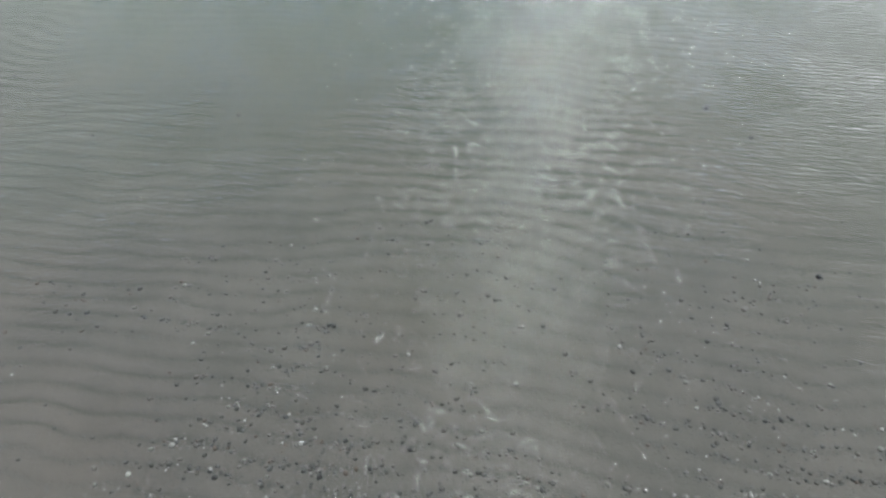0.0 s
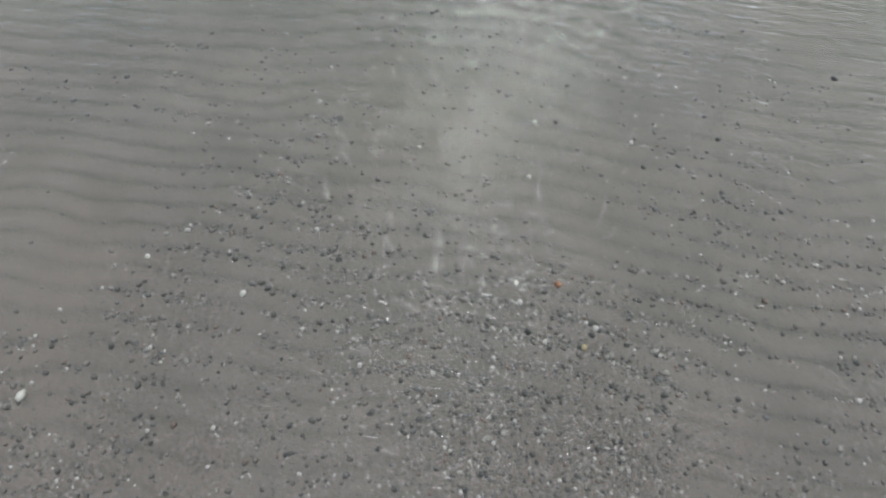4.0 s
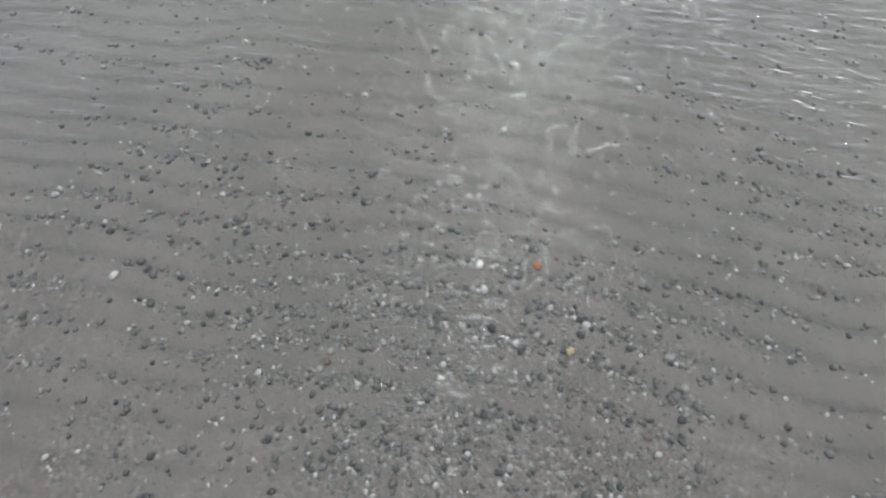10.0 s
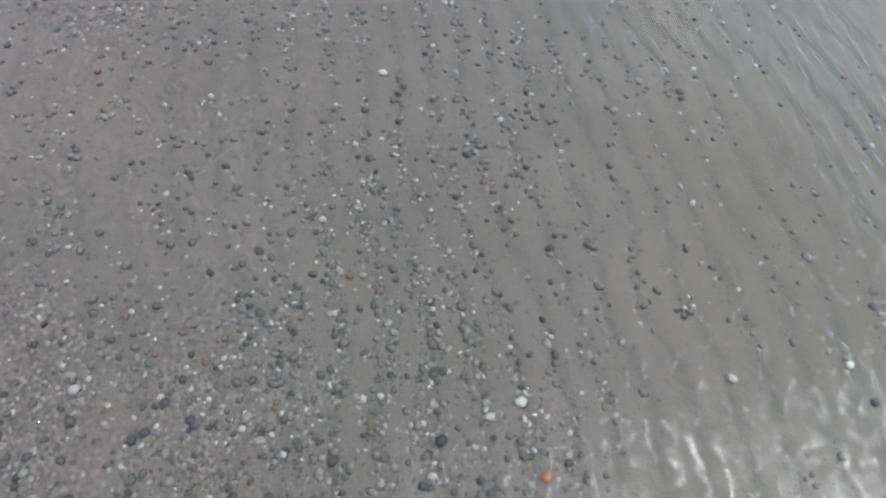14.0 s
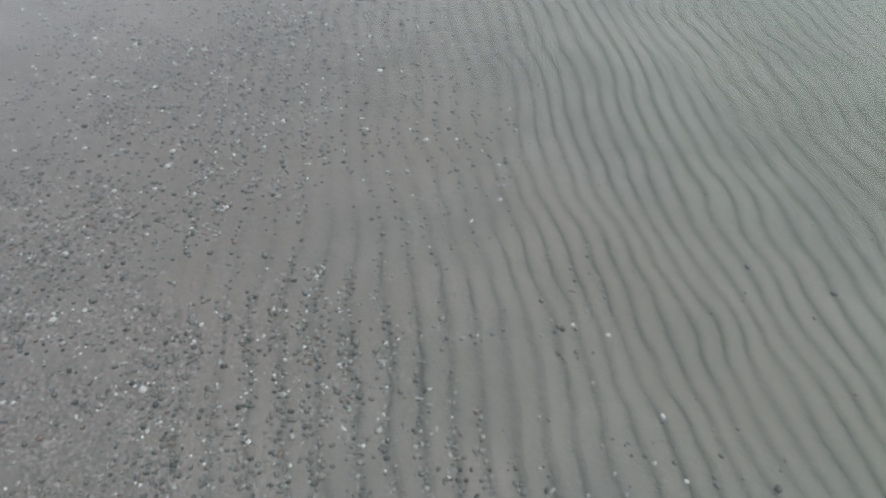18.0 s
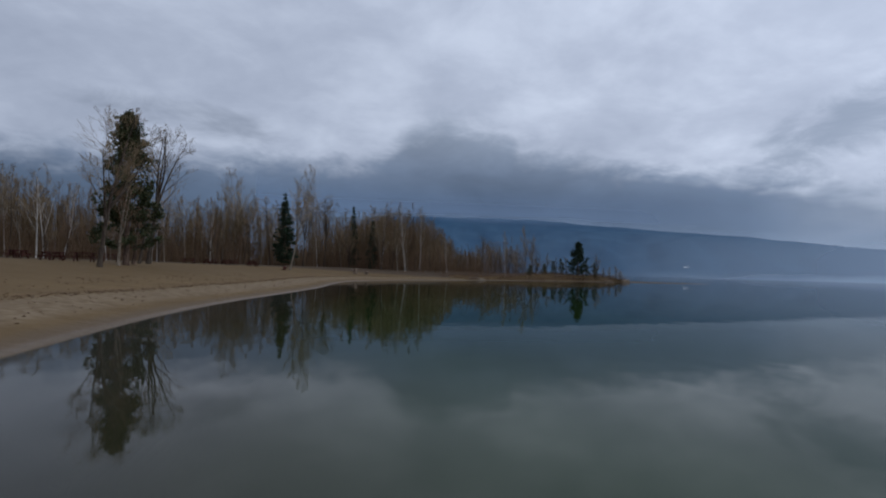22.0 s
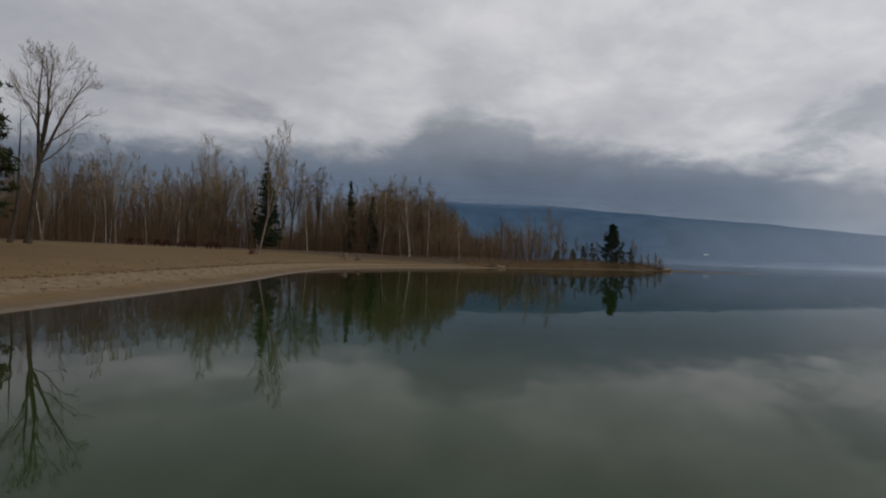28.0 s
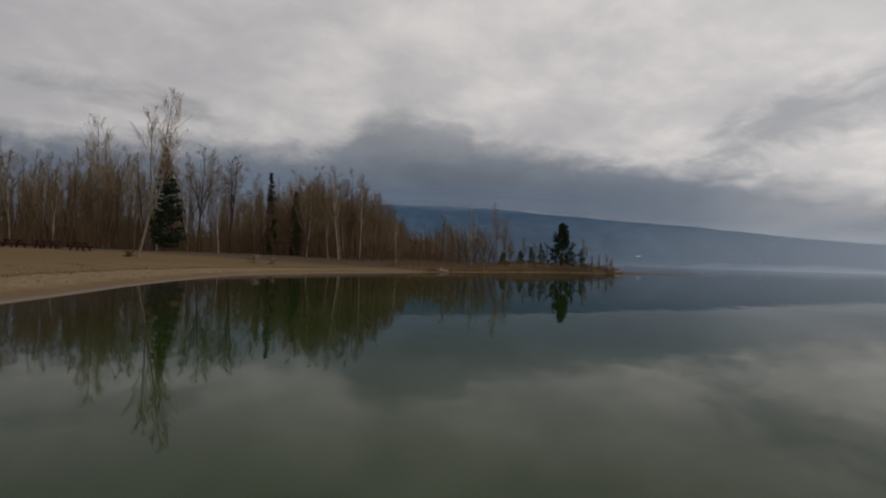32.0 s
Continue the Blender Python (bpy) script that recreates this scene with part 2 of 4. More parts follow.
def ripple(x, y, sd):
    """Sand ripples parallel to the shore: height 0 to 1, how strongly they stand, and the running count of crests."""
    wob = 1.3 * grain(x * 0.75, y * 0.7, 3) + 0.55 * grain(x * 1.5, y * 2.2, 4) + 0.30 * grain(x * 3.6, y * 5.0, 5) + 0.10 * grain(x * 9, y * 11, 51)
    ph = np.interp(sd, RIP_D, RIP_P) + wob
    # steep towards the shore, gentle towards the lake
    turn = 2 * np.pi * ph
    s = 0.5 + 0.5 * np.cos(turn + 0.55 * np.sin(turn))
    strong = np.clip((sd - 1.5) / 1.2, 0, 1) * np.clip(0.78 + 0.6 * grain(x * 1.1, y * 0.8, 6), 0.38, 1) * np.clip((11 - sd) / 5, 0, 1)
    return s, strong, ph


def base_height(x, y, sd):
    """The ground without its ripples."""
    land = np.interp(-sd, [0, 1.2, 3.0, 5.0, 8, 12, 18, 30, 60, 400, 4000], [0, 0.10, 0.30, 0.42, 0.62, 0.95, 1.42, 1.6, 1.9, 3.0, 6.0])
    # the spit stays low
    low = np.clip((np.asarray(x) - 2) / 20, 0, 1) * (np.asarray(y) > 90)
    land = land * (1 - 0.35 * low)
    # a low cut bank round the lone pine
    reach = np.clip((np.asarray(x) - 8) / 10, 0, 1) * np.clip((37 - np.asarray(x)) / 6, 0, 1) * (np.asarray(y) > 120)
    land = land + 0.75 * reach * np.clip((-sd - 1.0) / 1.3, 0, 1)
    bed = -np.interp(sd, [0, 1, 2.5, 5, 10, 25, 80, 400], [0, 0.055, 0.12, 0.24, 0.6, 2.0, 5.0, 12.0])
    z = np.where(sd > 0, bed, land)
    lumps = 0.035 * grain(x * 0.35, y * 0.35, 7) + 0.02 * grain(x * 1.1, y * 1.1, 8)
    rough = 0.02 * grain(x * 2.3, y * 2.3, 9) * np.clip(1 - np.abs(-sd - 3.2) / 1.6, 0, 1)
    return z + (lumps + rough) * np.clip((-sd - 0.4) / 2, 0, 1)


LOOK_X, LOOK_Y = np.arange(-160.0, 80.0, 0.5), np.arange(-20.0, 215.0, 0.5)
LX, LY = np.meshgrid(LOOK_X, LOOK_Y)
LOOK_Z = base_height(LX, LY, shore_distance(LX, LY))


def height(x, y):
    """Ground height at one place, from a half-metre lattice."""
    fx, fy = min(max((x + 160.0) / 0.5, 0), len(LOOK_X) - 2), min(max((y + 20.0) / 0.5, 0), len(LOOK_Y) - 2)
    i, j = int(fx), int(fy)
    u, v = fx - i, fy - j
    return float((LOOK_Z[j, i] * (1 - u) + LOOK_Z[j, i + 1] * u) * (1 - v) + (LOOK_Z[j + 1, i] * (1 - u) + LOOK_Z[j + 1, i + 1] * u) * v)


def mesh_from(name, verts, faces, mat=None, smooth=True):
    me = bpy.data.meshes.new(name)
    verts, faces = np.asarray(verts, np.float32), np.asarray(faces, np.int32)
    k = faces.shape[1]
    me.vertices.add(len(verts))
    me.vertices.foreach_set("co", verts.ravel())
    me.loops.add(faces.size)
    me.loops.foreach_set("vertex_index", faces.ravel())
    me.polygons.add(len(faces))
    me.polygons.foreach_set("loop_start", np.arange(0, faces.size, k, dtype=np.int32))
    me.polygons.foreach_set("use_smooth", np.full(len(faces), smooth))
    me.update(calc_edges=True)
    me.validate()
    if mat:
        me.materials.append(mat)
    return me


def grid_faces(nx, ny):
    i = np.arange(nx - 1)[None, :] + nx * np.arange(ny - 1)[:, None]
    return np.stack([i, i + 1, i + 1 + nx, i + nx], -1).reshape(-1, 4)


# ---- materials ----
def ground_material():
    m, n = material("sand_and_gravel")
    pos = n.position()
    sd = n.add("ShaderNodeAttribute", attribute_name="shore").outputs["Fac"]
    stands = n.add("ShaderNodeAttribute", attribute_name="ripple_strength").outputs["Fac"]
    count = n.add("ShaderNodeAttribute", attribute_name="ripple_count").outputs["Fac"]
    inland = n.math("MULTIPLY", sd, -1.0)
    where = n.add("ShaderNodeSeparateXYZ")
    n.link(pos, where.inputs[0])
    # towards the spit the plants come down nearly to the water
    grown = n.math("MULTIPLY", n.math("DIVIDE", n.math("SUBTRACT", where.outputs[1], 84.0), 26.0, clamp=True), 27.0)
    coarse, mid, fine = n.noise(pos, 0.35, 4), n.noise(pos, 3.0, 4), n.noise(pos, 60.0, 3, 0.7)
    grit = n.voronoi(pos, 165.0)
    grit_v = n.add("ShaderNodeSeparateColor")
    n.link(grit, grit_v.inputs[0])
    grit_v = grit_v.outputs[0]
    bed = n.mix(n.step(mid, 0.35, 0.7), (0.083, 0.079, 0.072), (0.105, 0.097, 0.089))
    bed = n.mix(n.math("MULTIPLY", n.step(n.noise(pos, 0.9, 3), 0.42, 0.66), 0.55), bed, (0.105, 0.091, 0.080))
    bed = n.mix(n.math("MULTIPLY", n.step(fine, 0.45, 0.75), 0.35), bed, (0.063, 0.060, 0.053))
    # gravelly ground near the waterline: specks of many colours
    near = n.math("SUBTRACT", 1.0, n.step(n.math("ADD", sd, n.math("MULTIPLY", n.math("SUBTRACT", n.noise(pos, 1.6, 3), 0.5), 3.0)), 1.5, 3.2))
    speck = n.ramp(grit_v, [(0.0, (0.038, 0.037, 0.037)), (0.25, (0.072, 0.066, 0.062)), (0.45, (0.104, 0.092, 0.084)), (0.65, (0.094, 0.076, 0.066)), (0.8, (0.13, 0.12, 0.115)), (0.93, (0.20, 0.19, 0.185))], "CONSTANT")
    patchy = n.step(n.noise(pos, 5.5, 3), 0.42, 0.6)
    bed = n.mix(n.math("MULTIPLY", near, n.math("ADD", 0.18, n.math("MULTIPLY", patchy, 0.42))), bed, speck)
    # painted shade: a thin dark line at the foot of each ripple's steep side
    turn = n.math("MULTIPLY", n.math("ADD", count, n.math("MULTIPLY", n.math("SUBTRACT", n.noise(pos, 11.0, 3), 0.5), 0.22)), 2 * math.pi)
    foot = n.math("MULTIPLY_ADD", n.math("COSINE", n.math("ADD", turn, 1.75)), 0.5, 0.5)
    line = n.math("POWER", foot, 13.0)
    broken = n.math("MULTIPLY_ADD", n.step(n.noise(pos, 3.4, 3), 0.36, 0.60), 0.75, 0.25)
    trough_shade = n.math("MULTIPLY", n.math("MULTIPLY", line, stands), broken)
    bed = n.mix(n.math("MULTIPLY", trough_shade, 0.68), bed, (0.028, 0.030, 0.026))
    # a broader, fainter band of the same painted shade
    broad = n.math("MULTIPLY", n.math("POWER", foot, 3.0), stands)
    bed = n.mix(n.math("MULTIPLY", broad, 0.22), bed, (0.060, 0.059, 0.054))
    # water's depth tint painted on the bed: warm in shallows, greenish farther out
    bed = n.mix(1.0, bed, n.mix(n.step(n.math("ADD", sd, n.math("MULTIPLY", n.noise(pos, 0.7, 2), 1.2)), 2.2, 5.2), (1.035, 0.99, 1.0), (0.96, 1.02, 0.95)), "MULTIPLY")
    # farther out dark green is painted on the bed for the deeper water
    sep_ = n.add("ShaderNodeSeparateXYZ")
    n.link(pos, sep_.inputs[0])
    onward = n.math("MULTIPLY", n.math("MAXIMUM", n.math("SUBTRACT", sep_.outputs[1], 3.0), 0.0), 0.35)
    bed = n.mix(n.step(n.math("ADD", n.math("ADD", sd, n.math("MINIMUM", onward, 4.0)), n.math("MULTIPLY", coarse, 4.0)), 5.0, 10.0), bed, n.mix(n.step(sep_.outputs[1], 14.0, 34.0), (0.022, 0.044, 0.011), (0.019, 0.040, 0.008)))
    # past the gravel the shallows are brown sand
    brown = n.math("MULTIPLY", n.step(sep_.outputs[1], 3.0, 10.0), n.math("SUBTRACT", 1.0, n.step(sd, 0.8, 3.5)))
    bed = n.mix(n.math("MULTIPLY", brown, 0.85), bed, (0.040, 0.030, 0.017))
    dry = n.mix(n.step(coarse, 0.35, 0.65), (0.106, 0.066, 0.024), (0.136, 0.088, 0.036))
    dry = n.mix(n.math("MULTIPLY", n.step(mid, 0.5, 0.75), 0.4), dry, (0.085, 0.053, 0.023))
    dry = n.mix(n.math("MULTIPLY", n.step(fine, 0.5, 0.8), 0.45), dry, (0.068, 0.043, 0.02))
    # thin dead grass and leaf litter towards the trees
    turf = n.mix(n.step(fine, 0.35, 0.7), (0.080, 0.050, 0.018), (0.118, 0.075, 0.028))
    dry = n.mix(n.math("MULTIPLY", n.step(n.math("ADD", n.math("ADD", inland, grown), n.math("MULTIPLY", coarse, 6.0)), 9.0, 15.0), 0.75), dry, turf)
    litter = n.mix(n.step(mid, 0.35, 0.7), (0.042, 0.027, 0.014), (0.072, 0.046, 0.024))
    dry = n.mix(n.step(n.math("ADD", n.math("ADD", inland, grown), n.math("MULTIPLY", coarse, 8.0)), 27.0, 36.0), dry, litter)
    # pale trampled berm and the wrack line
    berm = n.math("MULTIPLY", n.step(inland, 1.2, 2.2), n.math("SUBTRACT", 1.0, n.step(inland, 3.6, 4.6)))
    berm = n.math("MULTIPLY", berm, n.math("SUBTRACT", 1.0, n.math("DIVIDE", grown, 27.0)))
    dry = n.mix(n.math("MULTIPLY", berm, 0.65), dry, n.mix(n.step(mid, 0.4, 0.65), (0.135, 0.095, 0.053), (0.235, 0.178, 0.112)))
    wet = n.math("SUBTRACT", 1.0, n.step(n.math("ADD", inland, n.math("MULTIPLY", n.math("SUBTRACT", mid, 0.5), 0.6)), 0.5, 1.3))
    dry = n.mix(n.math("MULTIPLY", wet, 0.8), dry, (0.095, 0.064, 0.034))
    land = n.math("SUBTRACT", 1.0, n.step(sd, -0.10, 0.10))
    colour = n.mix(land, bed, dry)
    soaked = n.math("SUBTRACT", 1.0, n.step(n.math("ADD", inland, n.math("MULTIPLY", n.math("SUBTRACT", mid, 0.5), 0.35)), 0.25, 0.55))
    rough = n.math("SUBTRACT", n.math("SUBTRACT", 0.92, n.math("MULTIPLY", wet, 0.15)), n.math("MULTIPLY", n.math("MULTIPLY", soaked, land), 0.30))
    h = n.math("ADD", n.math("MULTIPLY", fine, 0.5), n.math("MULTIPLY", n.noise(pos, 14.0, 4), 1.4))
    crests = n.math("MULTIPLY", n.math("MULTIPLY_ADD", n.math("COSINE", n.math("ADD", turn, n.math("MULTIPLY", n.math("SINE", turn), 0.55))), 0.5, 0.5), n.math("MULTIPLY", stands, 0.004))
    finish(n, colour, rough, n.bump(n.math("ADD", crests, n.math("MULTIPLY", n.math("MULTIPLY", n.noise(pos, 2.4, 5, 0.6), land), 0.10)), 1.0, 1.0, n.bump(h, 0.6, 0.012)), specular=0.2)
    return m


def water_material():
    m, n = material("lake_water")
    pos = n.position()
    sep_ = n.add("ShaderNodeSeparateXYZ")
    n.link(pos, sep_.inputs[0])
    x, y = sep_.outputs[0], sep_.outputs[1]
    # wavelets over the shallows where the walk begins; the lake beyond is calm
    ragged = n.math("MULTIPLY", n.math("SUBTRACT", n.noise(pos, 0.8, 3), 0.5), 1.6)
    ruffled = n.math("SUBTRACT", 1.0, n.step(n.math("ADD", y, ragged), -6.9, -5.3))
    ruffled = n.math("MULTIPLY", ruffled, n.math("MULTIPLY_ADD", n.step(n.noise(pos, 1.7, 2), 0.35, 0.6), 0.35, 0.65))
    ruffled = n.math("MULTIPLY", ruffled, n.step(x, -1.6, -0.4))
    stretched = n.add("ShaderNodeMapping")
    stretched.inputs["Scale"].default_value = (1.0, 0.34, 1.0)
    n.link(pos, stretched.inputs[0])
    bands = n.add("ShaderNodeTexWave", wave_type="BANDS", bands_direction="X")
    for key, value in (("Scale", 9.5), ("Distortion", 4.5), ("Detail", 2.0), ("Detail Scale", 2.2), ("Detail Roughness", 0.55)):
        bands.inputs[key].default_value = value
    n.link(stretched.outputs[0], bands.inputs["Vector"])
    wavelets = n.math("ADD", n.math("MULTIPLY", bands.outputs["Fac"], 0.0020), n.math("MULTIPLY", n.noise(stretched.outputs[0], 58.0, 2, 0.5, 0.7), 0.0090))
    slow = n.position((0.25, 0.10, 1))
    swell = n.noise(slow, 1.0, 3, 0.5)
    tiny = n.noise(n.position((1, 0.5, 1)), 2.0, 0, 0.5)
    hgt = n.math("ADD", n.math("MULTIPLY", wavelets, ruffled), n.math("ADD", n.math("MULTIPLY", swell, 0.010), n.math("MULTIPLY", tiny, 0.0016)))
    nor = n.bump(hgt, 1.0, 1.0)
    gloss = n.add("ShaderNodeBsdfGlossy")
    gloss.inputs["Roughness"].default_value = 0.02
    n.link(nor, gloss.inputs["Normal"])
    clear = n.add("ShaderNodeBsdfTransparent")
    clear.inputs["Color"].default_value = (0.86, 0.90, 0.87, 1)
    fres = n.add("ShaderNodeFresnel")
    n.link(n.math("SUBTRACT", 1.26, n.math("MULTIPLY", n.step(y, -4.5, 1.0), 0.05)), fres.inputs["IOR"])
    n.link(nor, fres.inputs["Normal"])
    # deeper water is turbid: brown by the sand, green farther out
    sd = n.add("ShaderNodeAttribute", attribute_name="shore").outputs["Fac"]
    turbid = n.math("MULTIPLY", n.step(sd, 0.6, 4.5), n.step(y, 1.5, 5.5))
    body = n.add("ShaderNodeBsdfDiffuse")
    cloudy = n.noise(n.position((0.3, 0.12, 1)), 1.0, 3)
    green = n.mix(n.step(cloudy, 0.35, 0.7), (0.013, 0.027, 0.006), (0.018, 0.034, 0.008))
    murk = n.mix(n.step(sd, 1.5, 7.0), (0.030, 0.024, 0.012), green)
    n.link(n.mix(n.step(y, 4.0, 10.5), (0.053, 0.056, 0.046), murk), body.inputs[0])
    below = n.add("ShaderNodeMixShader")
    n.link(turbid, below.inputs[0]), n.link(clear.outputs[0], below.inputs[1]), n.link(body.outputs[0], below.inputs[2])
    mixed = n.add("ShaderNodeMixShader")
    n.link(fres.outputs[0], mixed.inputs[0]), n.link(below.outputs[0], mixed.inputs[1]), n.link(gloss.outputs[0], mixed.inputs[2])
    o = n.add("ShaderNodeOutputMaterial")
    n.link(mixed.outputs[0], o.inputs[0])
    return m


def stone_material(name, per):
    m, n = material(name)
    if per == "object":
        r = n.add("ShaderNodeObjectInfo").outputs["Random"]
    else:
        r = n.add("ShaderNodeNewGeometry").outputs["Random Per Island"]
    col = n.ramp(r, [(0.0, (0.029, 0.029, 0.031)), (0.12, (0.047, 0.046, 0.045)), (0.28, (0.065, 0.062, 0.058)), (0.44, (0.090, 0.083, 0.076)), (0.58, (0.092, 0.067, 0.054)),
                     (0.64, (0.118, 0.109, 0.099)), (0.75, (0.078, 0.080, 0.080)), (0.84, (0.165, 0.158, 0.147)), (0.955, (0.28, 0.272, 0.26))], "CONSTANT")
    v = n.noise(n.coords(), 90.0, 3)
    col = n.mix(n.math("MULTIPLY", v, 0.5), col, n.mix(0.5, col, (0.1, 0.1, 0.09)))
    finish(n, col, 0.6, n.bump(v, 0.3, 0.003))
    return m


def bark_material(name, dark, pale, marks=0.0):
    m, n = material(name)
    r = n.add("ShaderNodeObjectInfo").outputs["Random"]
    pos = n.coords((1, 1, 0.25))
    v = n.noise(pos, 9.0, 4, 0.65)
    col = n.mix(n.step(v, 0.35, 0.68), dark, pale)
    if marks:
        lines = n.noise(n.coords((1, 1, 7)), 1.6, 3)
        col = n.mix(n.math("MULTIPLY", n.step(lines, 0.56, 0.66), marks), col, (0.04, 0.035, 0.03))
    col = n.mix(n.math("MULTIPLY", r, 0.35), col, n.mix(0.5, col, (0.10, 0.075, 0.055)))
    finish(n, col, 0.9, n.bump(v, 0.5, 0.02), specular=0.1)
    return m


def twig_material(name, a, b):
    m, n = material(name)
    r = n.add("ShaderNodeNewGeometry").outputs["Random Per Island"]
    o = n.add("ShaderNodeObjectInfo").outputs["Random"]
    col = n.mix(n.math("ADD", n.math("MULTIPLY", r, 0.45), n.math("MULTIPLY", o, 0.55)), a, b)
    finish(n, col, 0.9, specular=0.1)
    return m


def needle_material(name, a, b, brown):
    m, n = material(name)
    r = n.add("ShaderNodeNewGeometry").outputs["Random Per Island"]
    col = n.ramp(r, [(0.0, a), (0.6, b), (0.86, b), (0.93, brown), (1.0, brown)])
    finish(n, col, 0.75, specular=0.2)
    return m


def wood_material(name, a, b):
    m, n = material(name)
    v = n.noise(n.coords((1.5, 14, 14)), 3.0, 4, 0.6)
    r = n.add("ShaderNodeObjectInfo").outputs["Random"]
    col = n.mix(n.step(v, 0.3, 0.7), a, b)
    col = n.mix(n.math("MULTIPLY", r, 0.4), col, n.mix(0.5, col, (0.05, 0.035, 0.03)))
    finish(n, col, 0.75, n.bump(v, 0.4, 0.004), specular=0.2)
    return m


GROUND, WATER = ground_material(), water_material()
PEBBLE, STONE = stone_material("pebbles", "island"), stone_material("stone", "object")
BARK = bark_material("grey_brown_bark", (0.034, 0.026, 0.020), (0.09, 0.07, 0.052))
PINE_BARK = bark_material("pine_bark", (0.05, 0.034, 0.026), (0.15, 0.10, 0.07))
BIRCH_BARK = bark_material("birch_bark", (0.30, 0.27, 0.23), (0.56, 0.52, 0.46), 0.7)
POPLAR_BARK = bark_material("pale_poplar_bark", (0.115, 0.094, 0.068), (0.26, 0.215, 0.16), 0.35)
TWIG = twig_material("bare_twigs", (0.112, 0.080, 0.045), (0.255, 0.188, 0.108))
TWIG_DEEP = twig_material("twigs_in_the_wood", (0.092, 0.061, 0.033), (0.190, 0.132, 0.072))
TWIG_RED = twig_material("reddish_twigs", (0.092, 0.056, 0.034), (0.175, 0.113, 0.068))
DEAD_GRASS = twig_material("dead_grass", (0.16, 0.11, 0.05), (0.30, 0.22, 0.11))
NEEDLE = needle_material("pine_needles", (0.016, 0.023, 0.009), (0.045, 0.055, 0.020), (0.085, 0.066, 0.028))
NEEDLE_PALE = needle_material("young_pine_needles", (0.030, 0.036, 0.018), (0.062, 0.068, 0.034), (0.10, 0.08, 0.045))
NEEDLE_DARK = needle_material("fir_needles", (0.010, 0.020, 0.011), (0.022, 0.038, 0.018), (0.04, 0.045, 0.02))
TABLE_WOOD = wood_material("dark_red_stained_wood", (0.045, 0.014, 0.009), (0.085, 0.028, 0.017))
PALE_WOOD = wood_material("weathered_wood", (0.22, 0.17, 0.12), (0.36, 0.29, 0.21))
DRIFT = wood_material("grey_driftwood", (0.09, 0.064, 0.042), (0.17, 0.125, 0.085))


# ---- ground, one sheet to the horizon ----
def spread(*spans):
    """Runs of even spacing: (start, end, step)."""
    return np.concatenate([np.arange(a, b, s) for a, b, s in spans])


out = 170 * 1.35 ** np.arange(0, 12)
gx = np.concatenate([-out[::-1], spread((-150, -60, 6), (-60, -16, 1.6), (-16, -4, 0.35), (-4, -1.6, 0.05), (-1.6, 4.2, 0.0175), (4.2, 8.5, 0.04), (8.5, 16, 0.25), (16, 70, 1.5), (70, 160, 10)), out])
gy = np.concatenate([-out[::-1], spread((-160, -30, 10), (-30, -11.5, 0.6), (-11.5, -4, 0.05), (-4, 5, 0.085), (5, 14, 0.16), (14, 60, 0.7), (60, 160, 1.1), (160, 172, 4)), out + 12])
GX, GY = np.meshgrid(gx, gy)
GX, GY = GX.ravel(), GY.ravel()
SD = shore_distance(GX, GY)
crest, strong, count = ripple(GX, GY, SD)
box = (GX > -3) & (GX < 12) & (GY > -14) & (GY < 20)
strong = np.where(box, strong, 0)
# relief of its own only where the sheet is fine enough
fine_sheet = np.clip((4.2 - GX) / 0.8, 0, 1) * np.clip((GX + 1.6) / 0.3, 0, 1) * np.clip((5 - GY) / 2, 0, 1)
GZ = base_height(GX, GY, SD) + 0.008 * strong * fine_sheet * crest ** 0.7
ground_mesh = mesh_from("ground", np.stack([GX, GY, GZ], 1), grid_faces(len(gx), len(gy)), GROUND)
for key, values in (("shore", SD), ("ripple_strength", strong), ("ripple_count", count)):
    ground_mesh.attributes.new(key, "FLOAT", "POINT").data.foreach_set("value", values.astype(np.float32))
ground = tagged(new("ground", ground_mesh), "tan sandy beach running under shallow water as rippled sand and gravel", "ground", kind="structure")

wx = np.concatenate([[-900.0, -300, -120], spread((-60, 40, 1.25), (40, 80, 5)), [100.0, 200, 1000, 4600]])
wy = np.concatenate([[-4600.0, -600, -120, -60], spread((-40, 60, 1.25), (60, 165, 2.5)), [200.0, 400, 1000, 4600]])
WX, WY = np.meshgrid(wx, wy)
water = tagged(new("water", mesh_from("water", np.stack([WX.ravel(), WY.ravel(), 0 * WX.ravel()], 1), grid_faces(len(wx), len(wy)), WATER)),
               "calm clear lake water mirroring the grey sky", "lake", kind="structure")
water.data.attributes.new("shore", "FLOAT", "POINT").data.foreach_set("value", shore_distance(WX.ravel(), WY.ravel()).astype(np.float32))


